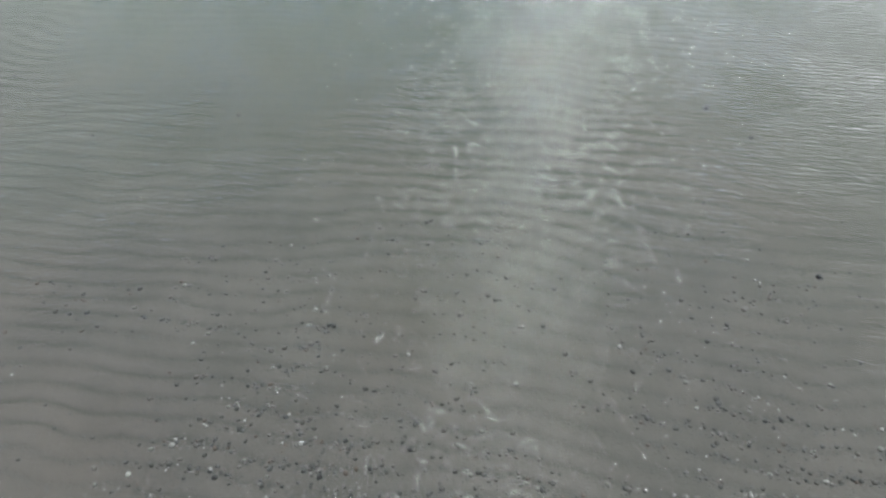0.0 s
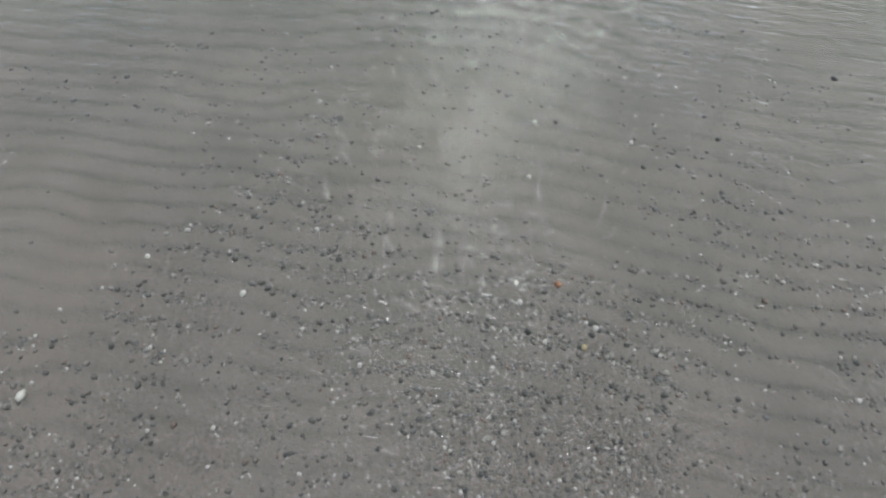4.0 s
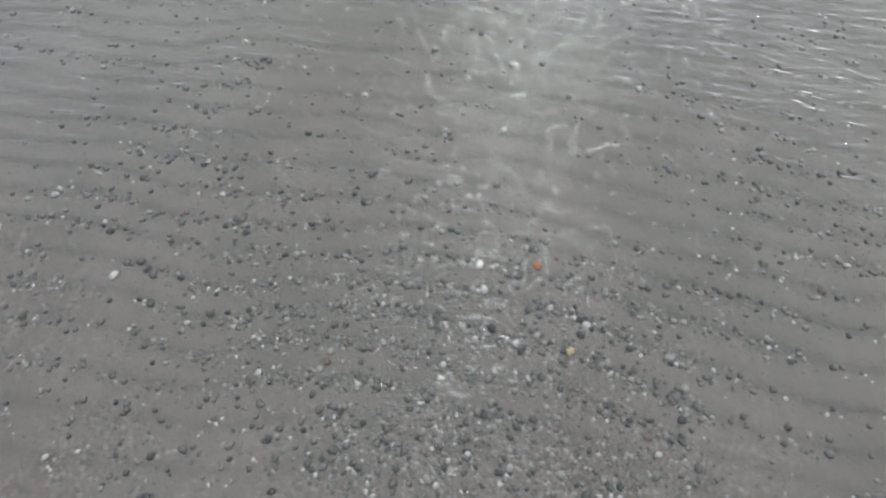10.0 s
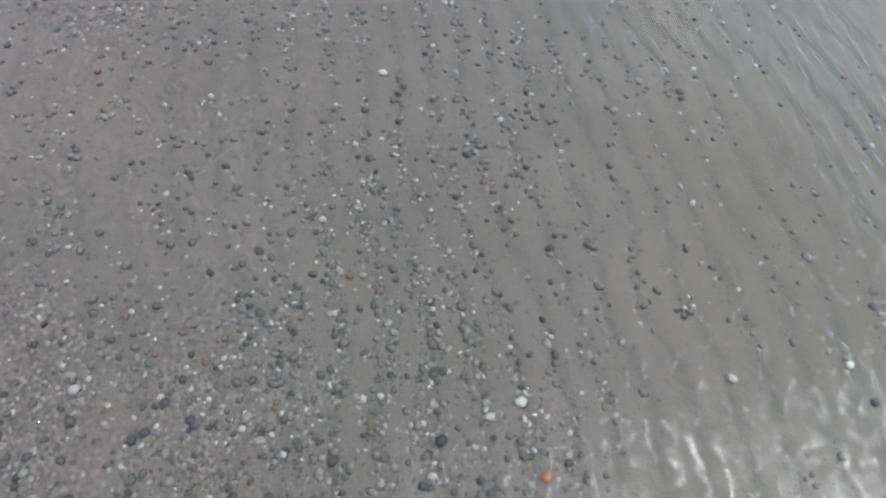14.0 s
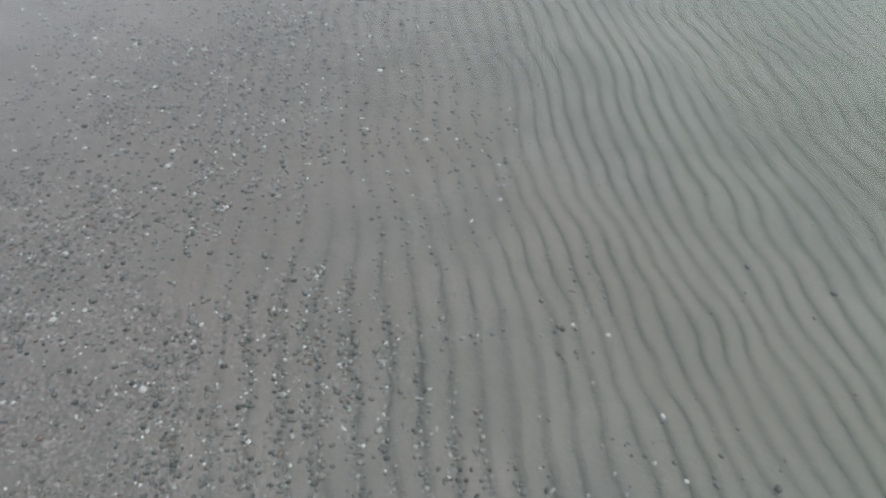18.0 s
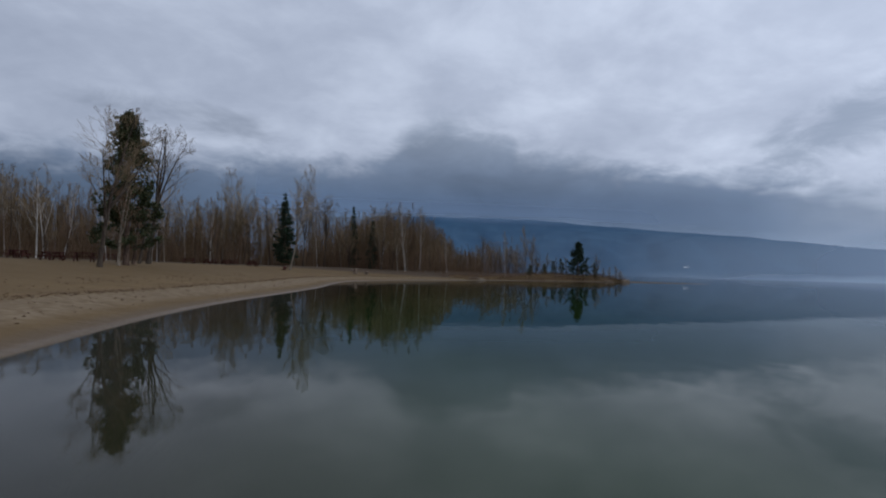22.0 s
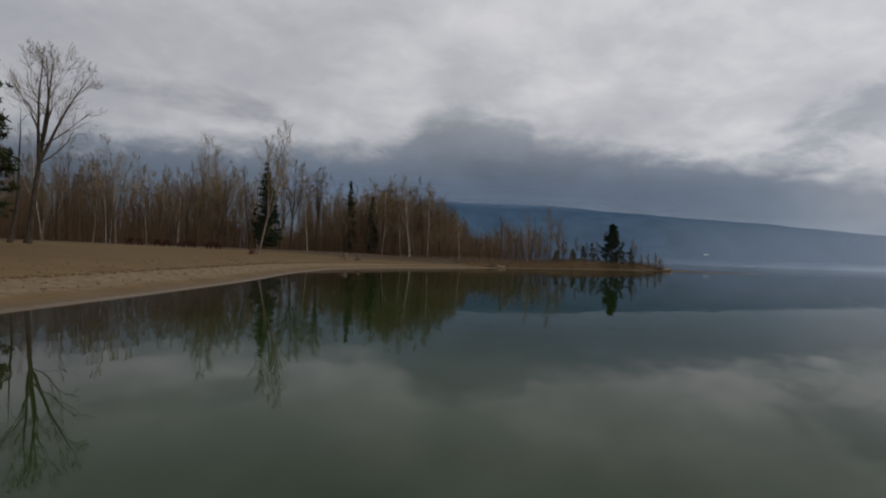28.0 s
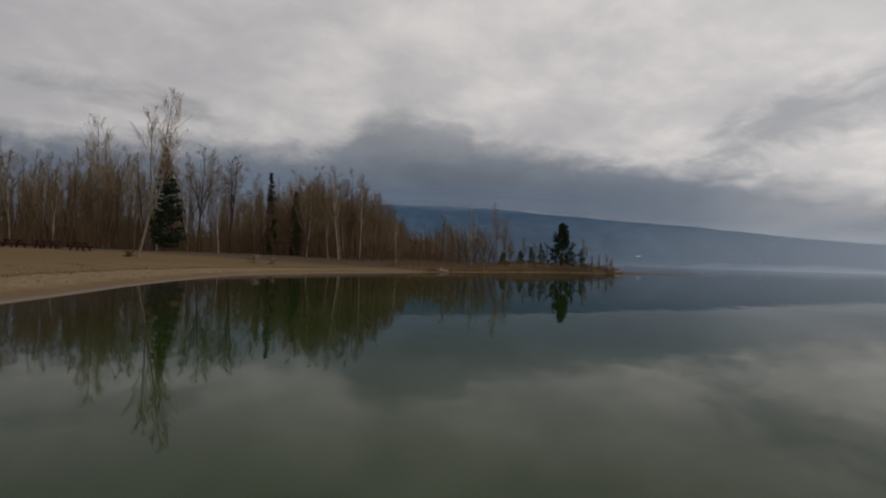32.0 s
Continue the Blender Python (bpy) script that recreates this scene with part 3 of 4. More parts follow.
# ---- mountains across the lake ----
def mountain(name, dist, crest_points, mat, label, seed):
    """A ridge of uneven slopes; crest heights given as (azimuth, elevation) in degrees."""
    a = np.radians(np.linspace(crest_points[0][0], crest_points[-1][0], 260))
    e = np.interp(np.degrees(a), [c[0] for c in crest_points], [c[1] for c in crest_points])
    steps = np.linspace(0, 1, 22)
    A, S = np.meshgrid(a, steps)
    top_ = np.tan(np.radians(e))[None, :] * dist
    d = dist * (1 + 0.5 * S)
    folds = grain(np.degrees(A) * 0.5 + S * 1.5, S * 3, seed) * 0.09 + grain(np.degrees(A) * 1.6, S * 7, seed + 1) * 0.03
    z = top_ * np.clip(S ** 0.9 + folds * (4 * S * (1 - S) + 0.12), 0, 2) * 1.5 * (1 - 0.0 * S) - 3
    me = mesh_from(name, np.stack([(d * np.sin(A)).ravel(), (d * np.cos(A)).ravel(), z.ravel()], 1), grid_faces(len(a), len(steps)), mat)
    return tagged(new(name, me), label, "mountain", kind="structure")


# the blue of far haze is painted into the slopes' base colour
mm, n = material("haze_blue_slopes")
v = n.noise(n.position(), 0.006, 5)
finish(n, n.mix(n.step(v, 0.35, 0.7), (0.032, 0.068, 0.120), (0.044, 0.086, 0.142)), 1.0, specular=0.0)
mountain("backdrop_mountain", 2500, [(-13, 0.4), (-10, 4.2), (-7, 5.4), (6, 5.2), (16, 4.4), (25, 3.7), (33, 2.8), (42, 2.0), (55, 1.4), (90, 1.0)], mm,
         "forested mountainside across the lake, blue haze painted into its colour", 21)


# a white building low on the far slope
away, bearing = 2662.0, radians(20.3)
house = new("far_building")
house.matrix_basis = pose(away * math.sin(bearing), away * math.cos(bearing), 36.0, 0, 0, -20.3)
house_mat, n = material("white_plaster")
finish(n, n.mix(n.noise(n.coords(), 0.3, 3), (0.72, 0.72, 0.70), (0.82, 0.82, 0.80)), 0.8)
roof_mat, n = material("grey_roofing")
finish(n, n.mix(n.noise(n.coords(), 0.4, 3), (0.30, 0.31, 0.33), (0.40, 0.41, 0.43)), 0.8)
wall_mesh = mesh_from("wall", [(x, y, z) for z in (-12, 7) for x, y in ((-12, -6), (12, -6), (12, 6), (-12, 6))], [(0, 1, 5, 4), (1, 2, 6, 5), (2, 3, 7, 6), (3, 0, 4, 7), (4, 5, 6, 7)], house_mat, False)
roof_mesh = mesh_from("roof", [(-13, -7, 7), (13, -7, 7), (13, 7, 7), (-13, 7, 7), (-9, 0, 11), (9, 0, 11)], [(0, 1, 5), (0, 5, 4), (2, 3, 4), (2, 4, 5), (1, 2, 5), (3, 0, 4)], roof_mat, False)
for part_name, part_mesh in (("wall", wall_mesh), ("roof", roof_mesh)):
    new(part_name, part_mesh).parent = house
tagged(house, "small white building low on the far mountainside", "building")


# ---- sheet painted with mist over the far water, haze and low cloud ----
mist_haze_mat, n = material("mist")
pos = n.position()
sep_ = n.add("ShaderNodeSeparateXYZ")
n.link(pos, sep_.inputs[0])
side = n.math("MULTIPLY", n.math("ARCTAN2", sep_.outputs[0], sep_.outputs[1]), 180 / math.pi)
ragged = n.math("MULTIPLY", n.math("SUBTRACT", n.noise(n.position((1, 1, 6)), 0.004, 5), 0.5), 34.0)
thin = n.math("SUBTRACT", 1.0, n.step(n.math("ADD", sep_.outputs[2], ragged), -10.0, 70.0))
# pale blue haze painted before the far slopes, thicker to the right
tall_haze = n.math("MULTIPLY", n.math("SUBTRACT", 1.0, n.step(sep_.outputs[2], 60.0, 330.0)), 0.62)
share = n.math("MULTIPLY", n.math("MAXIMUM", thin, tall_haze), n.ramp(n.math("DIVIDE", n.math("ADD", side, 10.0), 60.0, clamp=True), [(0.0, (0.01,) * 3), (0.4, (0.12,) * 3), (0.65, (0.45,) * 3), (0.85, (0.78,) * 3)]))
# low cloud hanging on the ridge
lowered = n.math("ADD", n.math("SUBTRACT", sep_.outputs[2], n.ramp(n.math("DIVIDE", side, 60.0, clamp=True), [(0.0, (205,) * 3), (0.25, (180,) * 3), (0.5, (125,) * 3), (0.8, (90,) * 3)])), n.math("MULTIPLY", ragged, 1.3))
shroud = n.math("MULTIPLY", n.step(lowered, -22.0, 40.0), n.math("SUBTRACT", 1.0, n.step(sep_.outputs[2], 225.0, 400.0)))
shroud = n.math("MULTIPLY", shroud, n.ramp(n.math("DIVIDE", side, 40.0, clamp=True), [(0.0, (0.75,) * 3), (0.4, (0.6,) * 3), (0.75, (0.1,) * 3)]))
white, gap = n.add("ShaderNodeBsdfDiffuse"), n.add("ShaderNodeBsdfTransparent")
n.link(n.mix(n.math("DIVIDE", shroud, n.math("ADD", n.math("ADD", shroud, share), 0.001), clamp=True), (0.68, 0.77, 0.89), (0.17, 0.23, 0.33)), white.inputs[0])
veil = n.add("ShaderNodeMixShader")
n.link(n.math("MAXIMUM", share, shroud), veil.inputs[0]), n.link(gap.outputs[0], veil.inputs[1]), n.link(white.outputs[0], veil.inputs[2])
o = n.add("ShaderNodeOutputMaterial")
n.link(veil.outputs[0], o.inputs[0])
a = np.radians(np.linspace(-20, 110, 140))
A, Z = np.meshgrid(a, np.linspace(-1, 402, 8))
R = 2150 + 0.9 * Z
tagged(new("backdrop_mist_haze", mesh_from("backdrop_mist_haze", np.stack([(R * np.sin(A)).ravel(), (R * np.cos(A)).ravel(), Z.ravel()], 1), grid_faces(len(a), 8), mist_haze_mat)),
       "sheet painted with thin pale mist, haze and low cloud over the far lake", "mist", kind="structure")


# ---- building blocks for trees ----
class Tubes:
    """Collects tapered tubes and loose quads into one mesh."""

    def __init__(self):
        self.v, self.f, self.count = [], [], 0

    def tube(self, pts, radii, sides=5):
        pts = [Vector(p) for p in pts]
        first = self.count
        for i, (p, r) in enumerate(zip(pts, radii)):
            d = (pts[min(i + 1, len(pts) - 1)] - pts[max(i - 1, 0)]).normalized()
            u = d.orthogonal().normalized()
            q = d.cross(u)
            for k in range(sides):
                a = 2 * math.pi * k / sides
                self.v.append(p + r * (math.cos(a) * u + math.sin(a) * q))
        self.count += len(pts) * sides
        for i in range(len(pts) - 1):
            for k in range(sides):
                a, b = first + i * sides + k, first + i * sides + (k + 1) % sides
                self.f.append((a, b, b + sides, a + sides))

    def blade(self, a, b, r):
        """A thin tapering twig of one face."""
        s = (b - a).orthogonal().normalized() * r
        self.quad(a - s, a + s, b + s * 0.25, b - s * 0.25)

    def quad(self, a, b, c, d):
        self.v += [a, b, c, d]
        self.f.append((self.count, self.count + 1, self.count + 2, self.count + 3))
        self.count += 4

    def mesh(self, name, mat):
        return mesh_from(name, np.array([tuple(p) for p in self.v]), np.array(self.f), mat)


def bent(rng, start, way, length, bend, steps, lift=0.0):
    """A wandering line of points."""
    pts, p, d = [Vector(start)], Vector(start), Vector(way).normalized()
    for _ in range(steps):
        d = (d + Vector((rng.uniform(-bend, bend), rng.uniform(-bend, bend), rng.uniform(-bend, bend) + lift))).normalized()
        p = p + d * (length / steps)
        pts.append(p)
    return pts


def along(pts, t):
    s = t * (len(pts) - 1)
    i = min(int(s), len(pts) - 2)
    return pts[i].lerp(pts[i + 1], s - i), (pts[i + 1] - pts[i]).normalized()


def turned(rng, d, angle):
    """d swung away by angle degrees, to a random side."""
    side = d.orthogonal().normalized()
    side.rotate(Matrix.Rotation(rng.uniform(0, 2 * math.pi), 3, d))
    a = radians(angle)
    return (d * math.cos(a) + side * math.sin(a)).normalized()


def bare_tree(name, seed, high, girth, crown_from=0.35, limbs=12, kids=(5, 4, 4), angle=38, lean=(0, 0), twig_r=0.010, reach=0.42, bark=None, twig=None, forks=0, trunk_bend=0.05, lift=0.06, top=1.0, spread=(22, 48), limb_r=0.45):
    """A leafless tree: trunk with its limbs, and a crown of ever finer branches and twigs."""
    rng = random.Random(seed)
    wood, fine = Tubes(), Tubes()

    def branch(p, d, length, r, level):
        line = bent(rng, p, d, length, 0.11, 4 if level == 0 else 3, lift)
        n = len(line) - 1
        if level == 0:
            wood.tube(line, [max(r * (1 - 0.75 * i / n), twig_r) for i in range(n + 1)], 5)
        elif level == 1:
            fine.tube(line, [max(r * (1 - 0.7 * i / n), twig_r * 0.7) for i in range(n + 1)], 3)
        else:
            for i in range(n - 1 if level == 2 else 0):
                fine.blade(line[i], line[i + 1], twig_r * (1.0 - 0.2 * i))
            fine.blade(line[n - 1] if level == 2 else line[0], line[n], twig_r * 0.7)
        if level >= len(kids):
            return
        for k in range(kids[level]):
            t = 0.22 + 0.78 * (k + rng.random()) / kids[level]
            q, e = along(line, min(t, 1.0))
            branch(q, turned(rng, e, rng.uniform(*spread)), length * rng.uniform(0.42, 0.70) * (1.2 - 0.6 * t), r * 0.5, level + 1)

    trunk = bent(rng, (0, 0, -0.15), (lean[0], lean[1], 1), high * top, trunk_bend, 12, 0.02)
    rad = [girth * (1.3 if i == 0 else 1) * (1 - 0.9 * (i / 12) ** 0.9) for i in range(13)]
    wood.tube(trunk, rad, 8)
    stems = [(trunk, rad, crown_from, limbs)]
    for k in range(forks):
        p, d = along(trunk, rng.uniform(crown_from * 0.75, crown_from * 1.25))
        line = bent(rng, p, turned(rng, d, rng.uniform(14, 30)), high * rng.uniform(0.45, 0.6), 0.07, 9, 0.06)
        r2 = [girth * 0.55 * (1 - 0.9 * i / 9) for i in range(10)]
        wood.tube(line, r2, 6)
        stems.append((line, r2, 0.22, max(4, limbs * 2 // 3)))
    for line, r, start, count in stems:
        size = sum((line[i + 1] - line[i]).length for i in range(len(line) - 1))
        for k in range(count):
            t = min(0.98, start + (1 - start) * (k + rng.random()) / count)
            p, d = along(line, t)
            length = size * reach * (1.1 - t) * rng.uniform(0.6, 1.3) + 0.035 * high
            branch(p, turned(rng, d, angle * rng.uniform(0.65, 1.25)), length, max(twig_r * 1.6, r[min(int(t * len(r)), len(r) - 1)] * limb_r), 0)
    base = new(name)
    new("trunk", wood.mesh("trunk", bark or BARK)).parent = base
    new("crown", fine.mesh("crown", twig or TWIG)).parent = base
    return base


def needle_tuft(t, rng, p, size, up=0.3):
    """A spray of short, narrow needle blades round a point."""
    for _ in range(9):
        d = Vector((rng.gauss(0, 1), rng.gauss(0, 1), rng.gauss(0, 0.8) + up)).normalized()
        s = d.orthogonal().normalized()
        s.rotate(Matrix.Rotation(rng.uniform(0, 6.28), 3, d))
        a, b = p + s * size * 0.16, p - s * size * 0.16
        tip = p + d * size * rng.uniform(0.7, 1.2)
        t.quad(a, b, tip - s * size * 0.10, tip + s * size * 0.10)


def conifer(name, seed, high, girth, wide, start=0.2, whorls=22, per=5, tuft=0.30, droop=-0.1, gaps=0.12, shape=1.0, bark=None, needles=None, density=5, low=0.55, clumps=0):
    """An evergreen: trunk with boughs, and a crown of needle sprays along them, or in tufted clumps at the ends of the boughs."""
    rng = random.Random(seed)
    wood, leaf = Tubes(), Tubes()
    trunk = bent(rng, (0, 0, -0.15), (0, 0, 1), high, 0.02, 10, 0.03)
    wood.tube(trunk, [girth * (1.2 if i == 0 else 1) * (1 - 0.94 * i / 10) for i in range(11)], 7)
    for k in range(whorls):
        t = start + (1 - start) * (k + rng.uniform(-0.3, 0.3)) / whorls
        t = min(max(t, 0.03), 0.99)
        p, d = along(trunk, t)
        fat = (1 - ((t - start) / (1 - start))) ** shape if t > start else 1
        fat = min(fat, low + 2.2 * max(0, t - start) + 0.1)
        base = rng.uniform(0, 6.28)
        for j in range(per):
            if rng.random() < gaps:
                continue
            a = base + 2 * math.pi * j / per + rng.uniform(-0.35, 0.35)
            length = wide * (fat + 0.06) * rng.uniform(0.65, 1.15)
            line = bent(rng, p, (math.cos(a), math.sin(a), droop + 0.35 * t + rng.uniform(-0.15, 0.15)), length, 0.08, 4, 0.05)
            wood.tube(line, [0.035, 0.028, 0.02, 0.014, 0.006], 3)
            for i in range(clumps):
                q, _ = along(line, rng.uniform(0.45, 1.0) if i else 1.0)
                q = q + Vector((rng.gauss(0, 0.22), rng.gauss(0, 0.22), rng.gauss(0.05, 0.13)))
                for _ in range(density):
                    needle_tuft(leaf, rng, q + Vector((rng.gauss(0, 0.17), rng.gauss(0, 0.17), rng.gauss(0, 0.15))), tuft * rng.uniform(0.7, 1.2))
            for i in range(0 if clumps else max(2, int(density * length))):
                q, _ = along(line, min(1.0, rng.uniform(0.25, 1.05)))
                q = q + Vector((rng.gauss(0, 0.12), rng.gauss(0, 0.12), rng.gauss(0, 0.07))) * (0.5 + length * 0.35)
                needle_tuft(leaf, rng, q, tuft * rng.uniform(0.7, 1.25))
    for i in range(10):
        q, _ = along(trunk, rng.uniform(0.93, 1.0))
        needle_tuft(leaf, rng, q, tuft * 0.8)
    base = new(name)
    new("trunk", wood.mesh("trunk", bark or PINE_BARK)).parent = base
    new("crown", leaf.mesh("crown", needles or NEEDLE)).parent = base
    return base


def plant(ob, x, y, turn=0.0, sink=0.05):
    ob.matrix_basis = pose(x, y, height(x, y) - sink, 0, 0, turn)
    return ob


# ---- the trees that stand alone on the beach ----
BEACH = "beach trees"
tagged(plant(conifer("pine_tree", 11, 12.6, 0.23, 2.7, 0.12, 22, 6, 0.27, 0.10, 0.26, 0.85, density=6, low=0.80, clumps=4), -27.7, 52.0), "tall dark green pine with a ragged tufted crown on the beach", "tree", BEACH)
tagged(plant(bare_tree("bare_tree", 29, 12.8, 0.22, 0.42, 9, (5, 4, 4), 42, (0.10, 0.02), 0.010, 0.56, forks=3, spread=(20, 46), lift=0.055), -30.3, 60.1, 0), "tall leafless grey-barked tree with a wide vase-shaped crown", "tree", BEACH)
tagged(plant(bare_tree("bare_tree", 22, 10.8, 0.17, 0.36, 10, (6, 5, 4), 42, (0.05, 0), 0.010, 0.46, forks=3), -24.8, 44.0, 0), "tall leafless grey tree standing close by a pine", "tree", BEACH)
tagged(plant(bare_tree("bare_tree", 26, 8.0, 0.13, 0.25, 10, (5, 4, 4), 42, (0.03, 0), 0.010, 0.40, bark=POPLAR_BARK, twig=TWIG_RED, forks=1), -26.4, 48.8, 0), "small pale-trunked leafless tree before a pine", "tree", BEACH)
tagged(plant(bare_tree("bare_tree", 23, 8.6, 0.15, 0.75, 4, (2, 2), 40, (0.13, 0), 0.010, 0.16), -30.4, 58.7, 0), "slender leaning dead trunk with few branches", "tree", BEACH)
tagged(plant(bare_tree("bare_tree", 24, 7.8, 0.15, 0.7, 5, (2, 2), 35, (0.02, 0), 0.010, 0.16, bark=PINE_BARK), -28.4, 54.3, 0), "slim straight dark trunk beside a pine", "tree", BEACH)
tagged(plant(bare_tree("bare_tree", 25, 14.3, 0.13, 0.34, 22, (5, 4, 3), 28, (0.24, 0.0), 0.0085, 0.34, bark=POPLAR_BARK, forks=2, trunk_bend=0.025, lift=0.09, spread=(12, 30), limb_r=0.30), -24.1, 84.7, 0), "tall pale-barked leafless poplar at the edge of the sand", "tree", BEACH)
for seed, x, y, high in ((27, -54.0, 77.0, 10.5), (28, -55.6, 80.5, 11.5)):
    tagged(plant(bare_tree("birch_tree", seed, high, 0.10, 0.3, 10, (4, 4, 3), 40, (0.03, 0), 0.010, 0.35, bark=BIRCH_BARK, forks=1), x, y, 0), "white-barked leafless birch at the edge of the wood", "tree", BEACH)


# ---- the wood behind the beach ----
EDGE = spline([(-120, 10), (-75, 45), (-58, 74), (-47, 98), (-38, 109), (-27, 116), (-15, 113), (-6, 118), (4, 129), (12, 139), (19, 147)], 6)
edge_s = np.concatenate([[0], np.cumsum(np.hypot(*np.diff(EDGE, axis=0).T))])


def in_wood(s, depth):
    """A place s metres along the wood's edge and so deep inside it."""
    p = np.array([np.interp(s, edge_s, EDGE[:, 0]), np.interp(s, edge_s, EDGE[:, 1])])
    q = np.array([np.interp(s + 1, edge_s, EDGE[:, 0]), np.interp(s + 1, edge_s, EDGE[:, 1])])
    d = (q - p) / max(1e-6, np.hypot(*(q - p)))
    return p[0] - d[1] * depth, p[1] + d[0] * depth


def wood_height(x):
    """The wood thins to brush where the spit begins, then stands again, lower."""
    return float(np.interp(x, [-60, -9, -5.5, -3, -1, 1.5, 4, 15, 17, 20], [1.0, 1.0, 0.86, 0.52, 0.42, 0.55, 0.66, 0.66, 0.48, 0.38]))


# slender upright poplars and birches, wide-crowned trees, and clumps of many stems
wood_kinds = []
WOOD_LABEL = {BARK: "slender leafless grey-brown woodland tree", POPLAR_BARK: "leafless pale-barked woodland poplar", BIRCH_BARK: "white-barked leafless birch in the wood"}
for k in range(12):
    r = random.Random(100 + k)
    bark = (BARK, POPLAR_BARK, BARK, BIRCH_BARK, POPLAR_BARK, BARK)[k % 6]
    lean = (r.uniform(-0.07, 0.07), r.uniform(-0.07, 0.07))
    if k % 3 == 0:  # upright, branches swept up
        ob = bare_tree("woodland_tree", 100 + k, r.uniform(11.5, 13.5), r.uniform(0.08, 0.11), r.uniform(0.30, 0.48), 24, (5, 5, 3), 30, lean, 0.0095, 0.25, bark, TWIG, 0, 0.05, 0.10, spread=(12, 32))
    elif k % 3 == 1:  # wide crown
        ob = bare_tree("woodland_tree", 100 + k, r.uniform(10.5, 12.5), r.uniform(0.10, 0.14), r.uniform(0.22, 0.36), 13, (5, 5, 3), 46, lean, 0.0095, 0.36, bark, TWIG_RED if k == 4 else TWIG, 2, 0.07, 0.04, spread=(22, 48))
    else:  # many stems
        ob = bare_tree("woodland_tree", 100 + k, r.uniform(9.5, 12.5), r.uniform(0.07, 0.10), r.uniform(0.10, 0.2), 12, (5, 5, 3), 32, lean, 0.0095, 0.30, bark, TWIG_RED if k == 5 else TWIG, 3, 0.06, 0.08, spread=(14, 36))
    wood_kinds.append(tagged(ob, WOOD_LABEL[bark], "tree", "woodland trees"))
r = random.Random(5)
total = edge_s[-1]
for k in range(230):
    s = total * (k + r.random()) / 230
    x, y = in_wood(s, 26 * r.random() ** 1.5)
    ob = wood_kinds[(k * 5 + k // 12) % 12] if k >= 12 else wood_kinds[k]
    m = pose(x, y, height(x, y) - 0.05, 0, 0, r.uniform(0, 360)) @ Matrix.Diagonal((*([wood_height(x) * r.uniform(0.70, 1.14)] * 3), 1))
    if k < 12:
        ob.matrix_basis = m
    else:
        c = copy_thing(ob, pose(0, 0, 0))
        c.matrix_basis = m
# tall trees that rise above the rest
for seed, x, y, high, reach, label in ((141, -46.0, 119.0, 18.3, 0.40, "tall leafless cottonwood rising above the wood"), (142, -43.6, 117.2, 16.2, 0.40, "tall leafless cottonwood rising above the wood"), (143, -48.6, 120.5, 15.6, 0.40, "leafless cottonwood rising above the wood")):
    tagged(plant(bare_tree("woodland_tree", seed, high, 0.20, 0.18, 24, (5, 4, 3), 30, (0.02, 0), 0.0095, reach, POPLAR_BARK, TWIG, 4, 0.05, 0.08, spread=(16, 40)), x, y), label, "tree", "woodland trees")
for seed, x, y, high in ((144, -31.2, 117.0, 14.4), (145, -27.8, 119.5, 13.6)):
    tagged(plant(bare_tree("woodland_tree", seed, high, 0.18, 0.40, 12, (5, 5, 4), 44, (0.02, 0), 0.013, 0.40, BARK, TWIG_DEEP, 3, 0.06, 0.05, spread=(22, 50)), x, y), "dark leafless tree with a wide rounded crown", "tree", "woodland trees")
tagged(plant(bare_tree("woodland_tree", 146, 10.8, 0.08, 0.35, 24, (5, 5, 3), 26, (0, 0), 0.011, 0.24, POPLAR_BARK, TWIG, 0, 0.04, 0.10, spread=(12, 30)), 13.6, 138.2), "slim tall leafless poplar on the spit", "tree", "woodland trees")

# evergreens and landmarks inside the wood
for seed, x, y, high, wide, label in ((41, -18.7, 120.5, 9.6, 1.3, "dark conifer among bare trees"), (42, -33.0, 111.0, 13.4, 2.5, "dark pointed conifer in the wood"), (43, -22.6, 122.8, 12.6, 1.2, "thin brownish conifer in the wood"),
                                      (44, -50, 62, 10.5, 2.6, "dark green conifer at the wood's edge")):
    tagged(plant(conifer("fir_tree", seed, high, 0.14, wide, 0.06, 30, 7, 0.28, -0.10, 0.26, 0.90, needles=NEEDLE_DARK, density=8, low=0.5), x, y), label, "tree", "woodland conifers")
tagged(plant(bare_tree("dead_tree", 51, 12.8, 0.16, 0.5, 8, (3, 2), 42, (0.02, 0), 0.014, 0.28, forks=2), -28.4, 122.0), "dead bare snag standing in the wood", "tree", "woodland trees")

# brush and saplings between the trunks, past counting
brush = Tubes()
r = random.Random(6)
for k in range(8500):
    s = total * r.random()
    x, y = in_wood(s, -0.8 + 34 * r.random() ** 1.3)
    z = height(x, y) - 0.05
    tall = 0.7 + 5.0 * r.random() ** 1.6 * wood_height(x) ** 0.5
    line = bent(r, (x, y, z), (r.uniform(-0.3, 0.3), r.uniform(-0.3, 0.3), 1), tall, 0.12, 3, 0.05)
    brush.tube(line, [0.02, 0.015, 0.010, 0.004], 3)
    for j in range(9):
        p, d = along(line, r.uniform(0.2, 1))
        brush.blade(p, p + turned(r, d, r.uniform(20, 50)) * tall * r.uniform(0.15, 0.35), 0.013)
tagged(new("brush", brush.mesh("brush", TWIG_RED)), "tangled reddish-brown bare brush and saplings", "brush", kind="stuff")

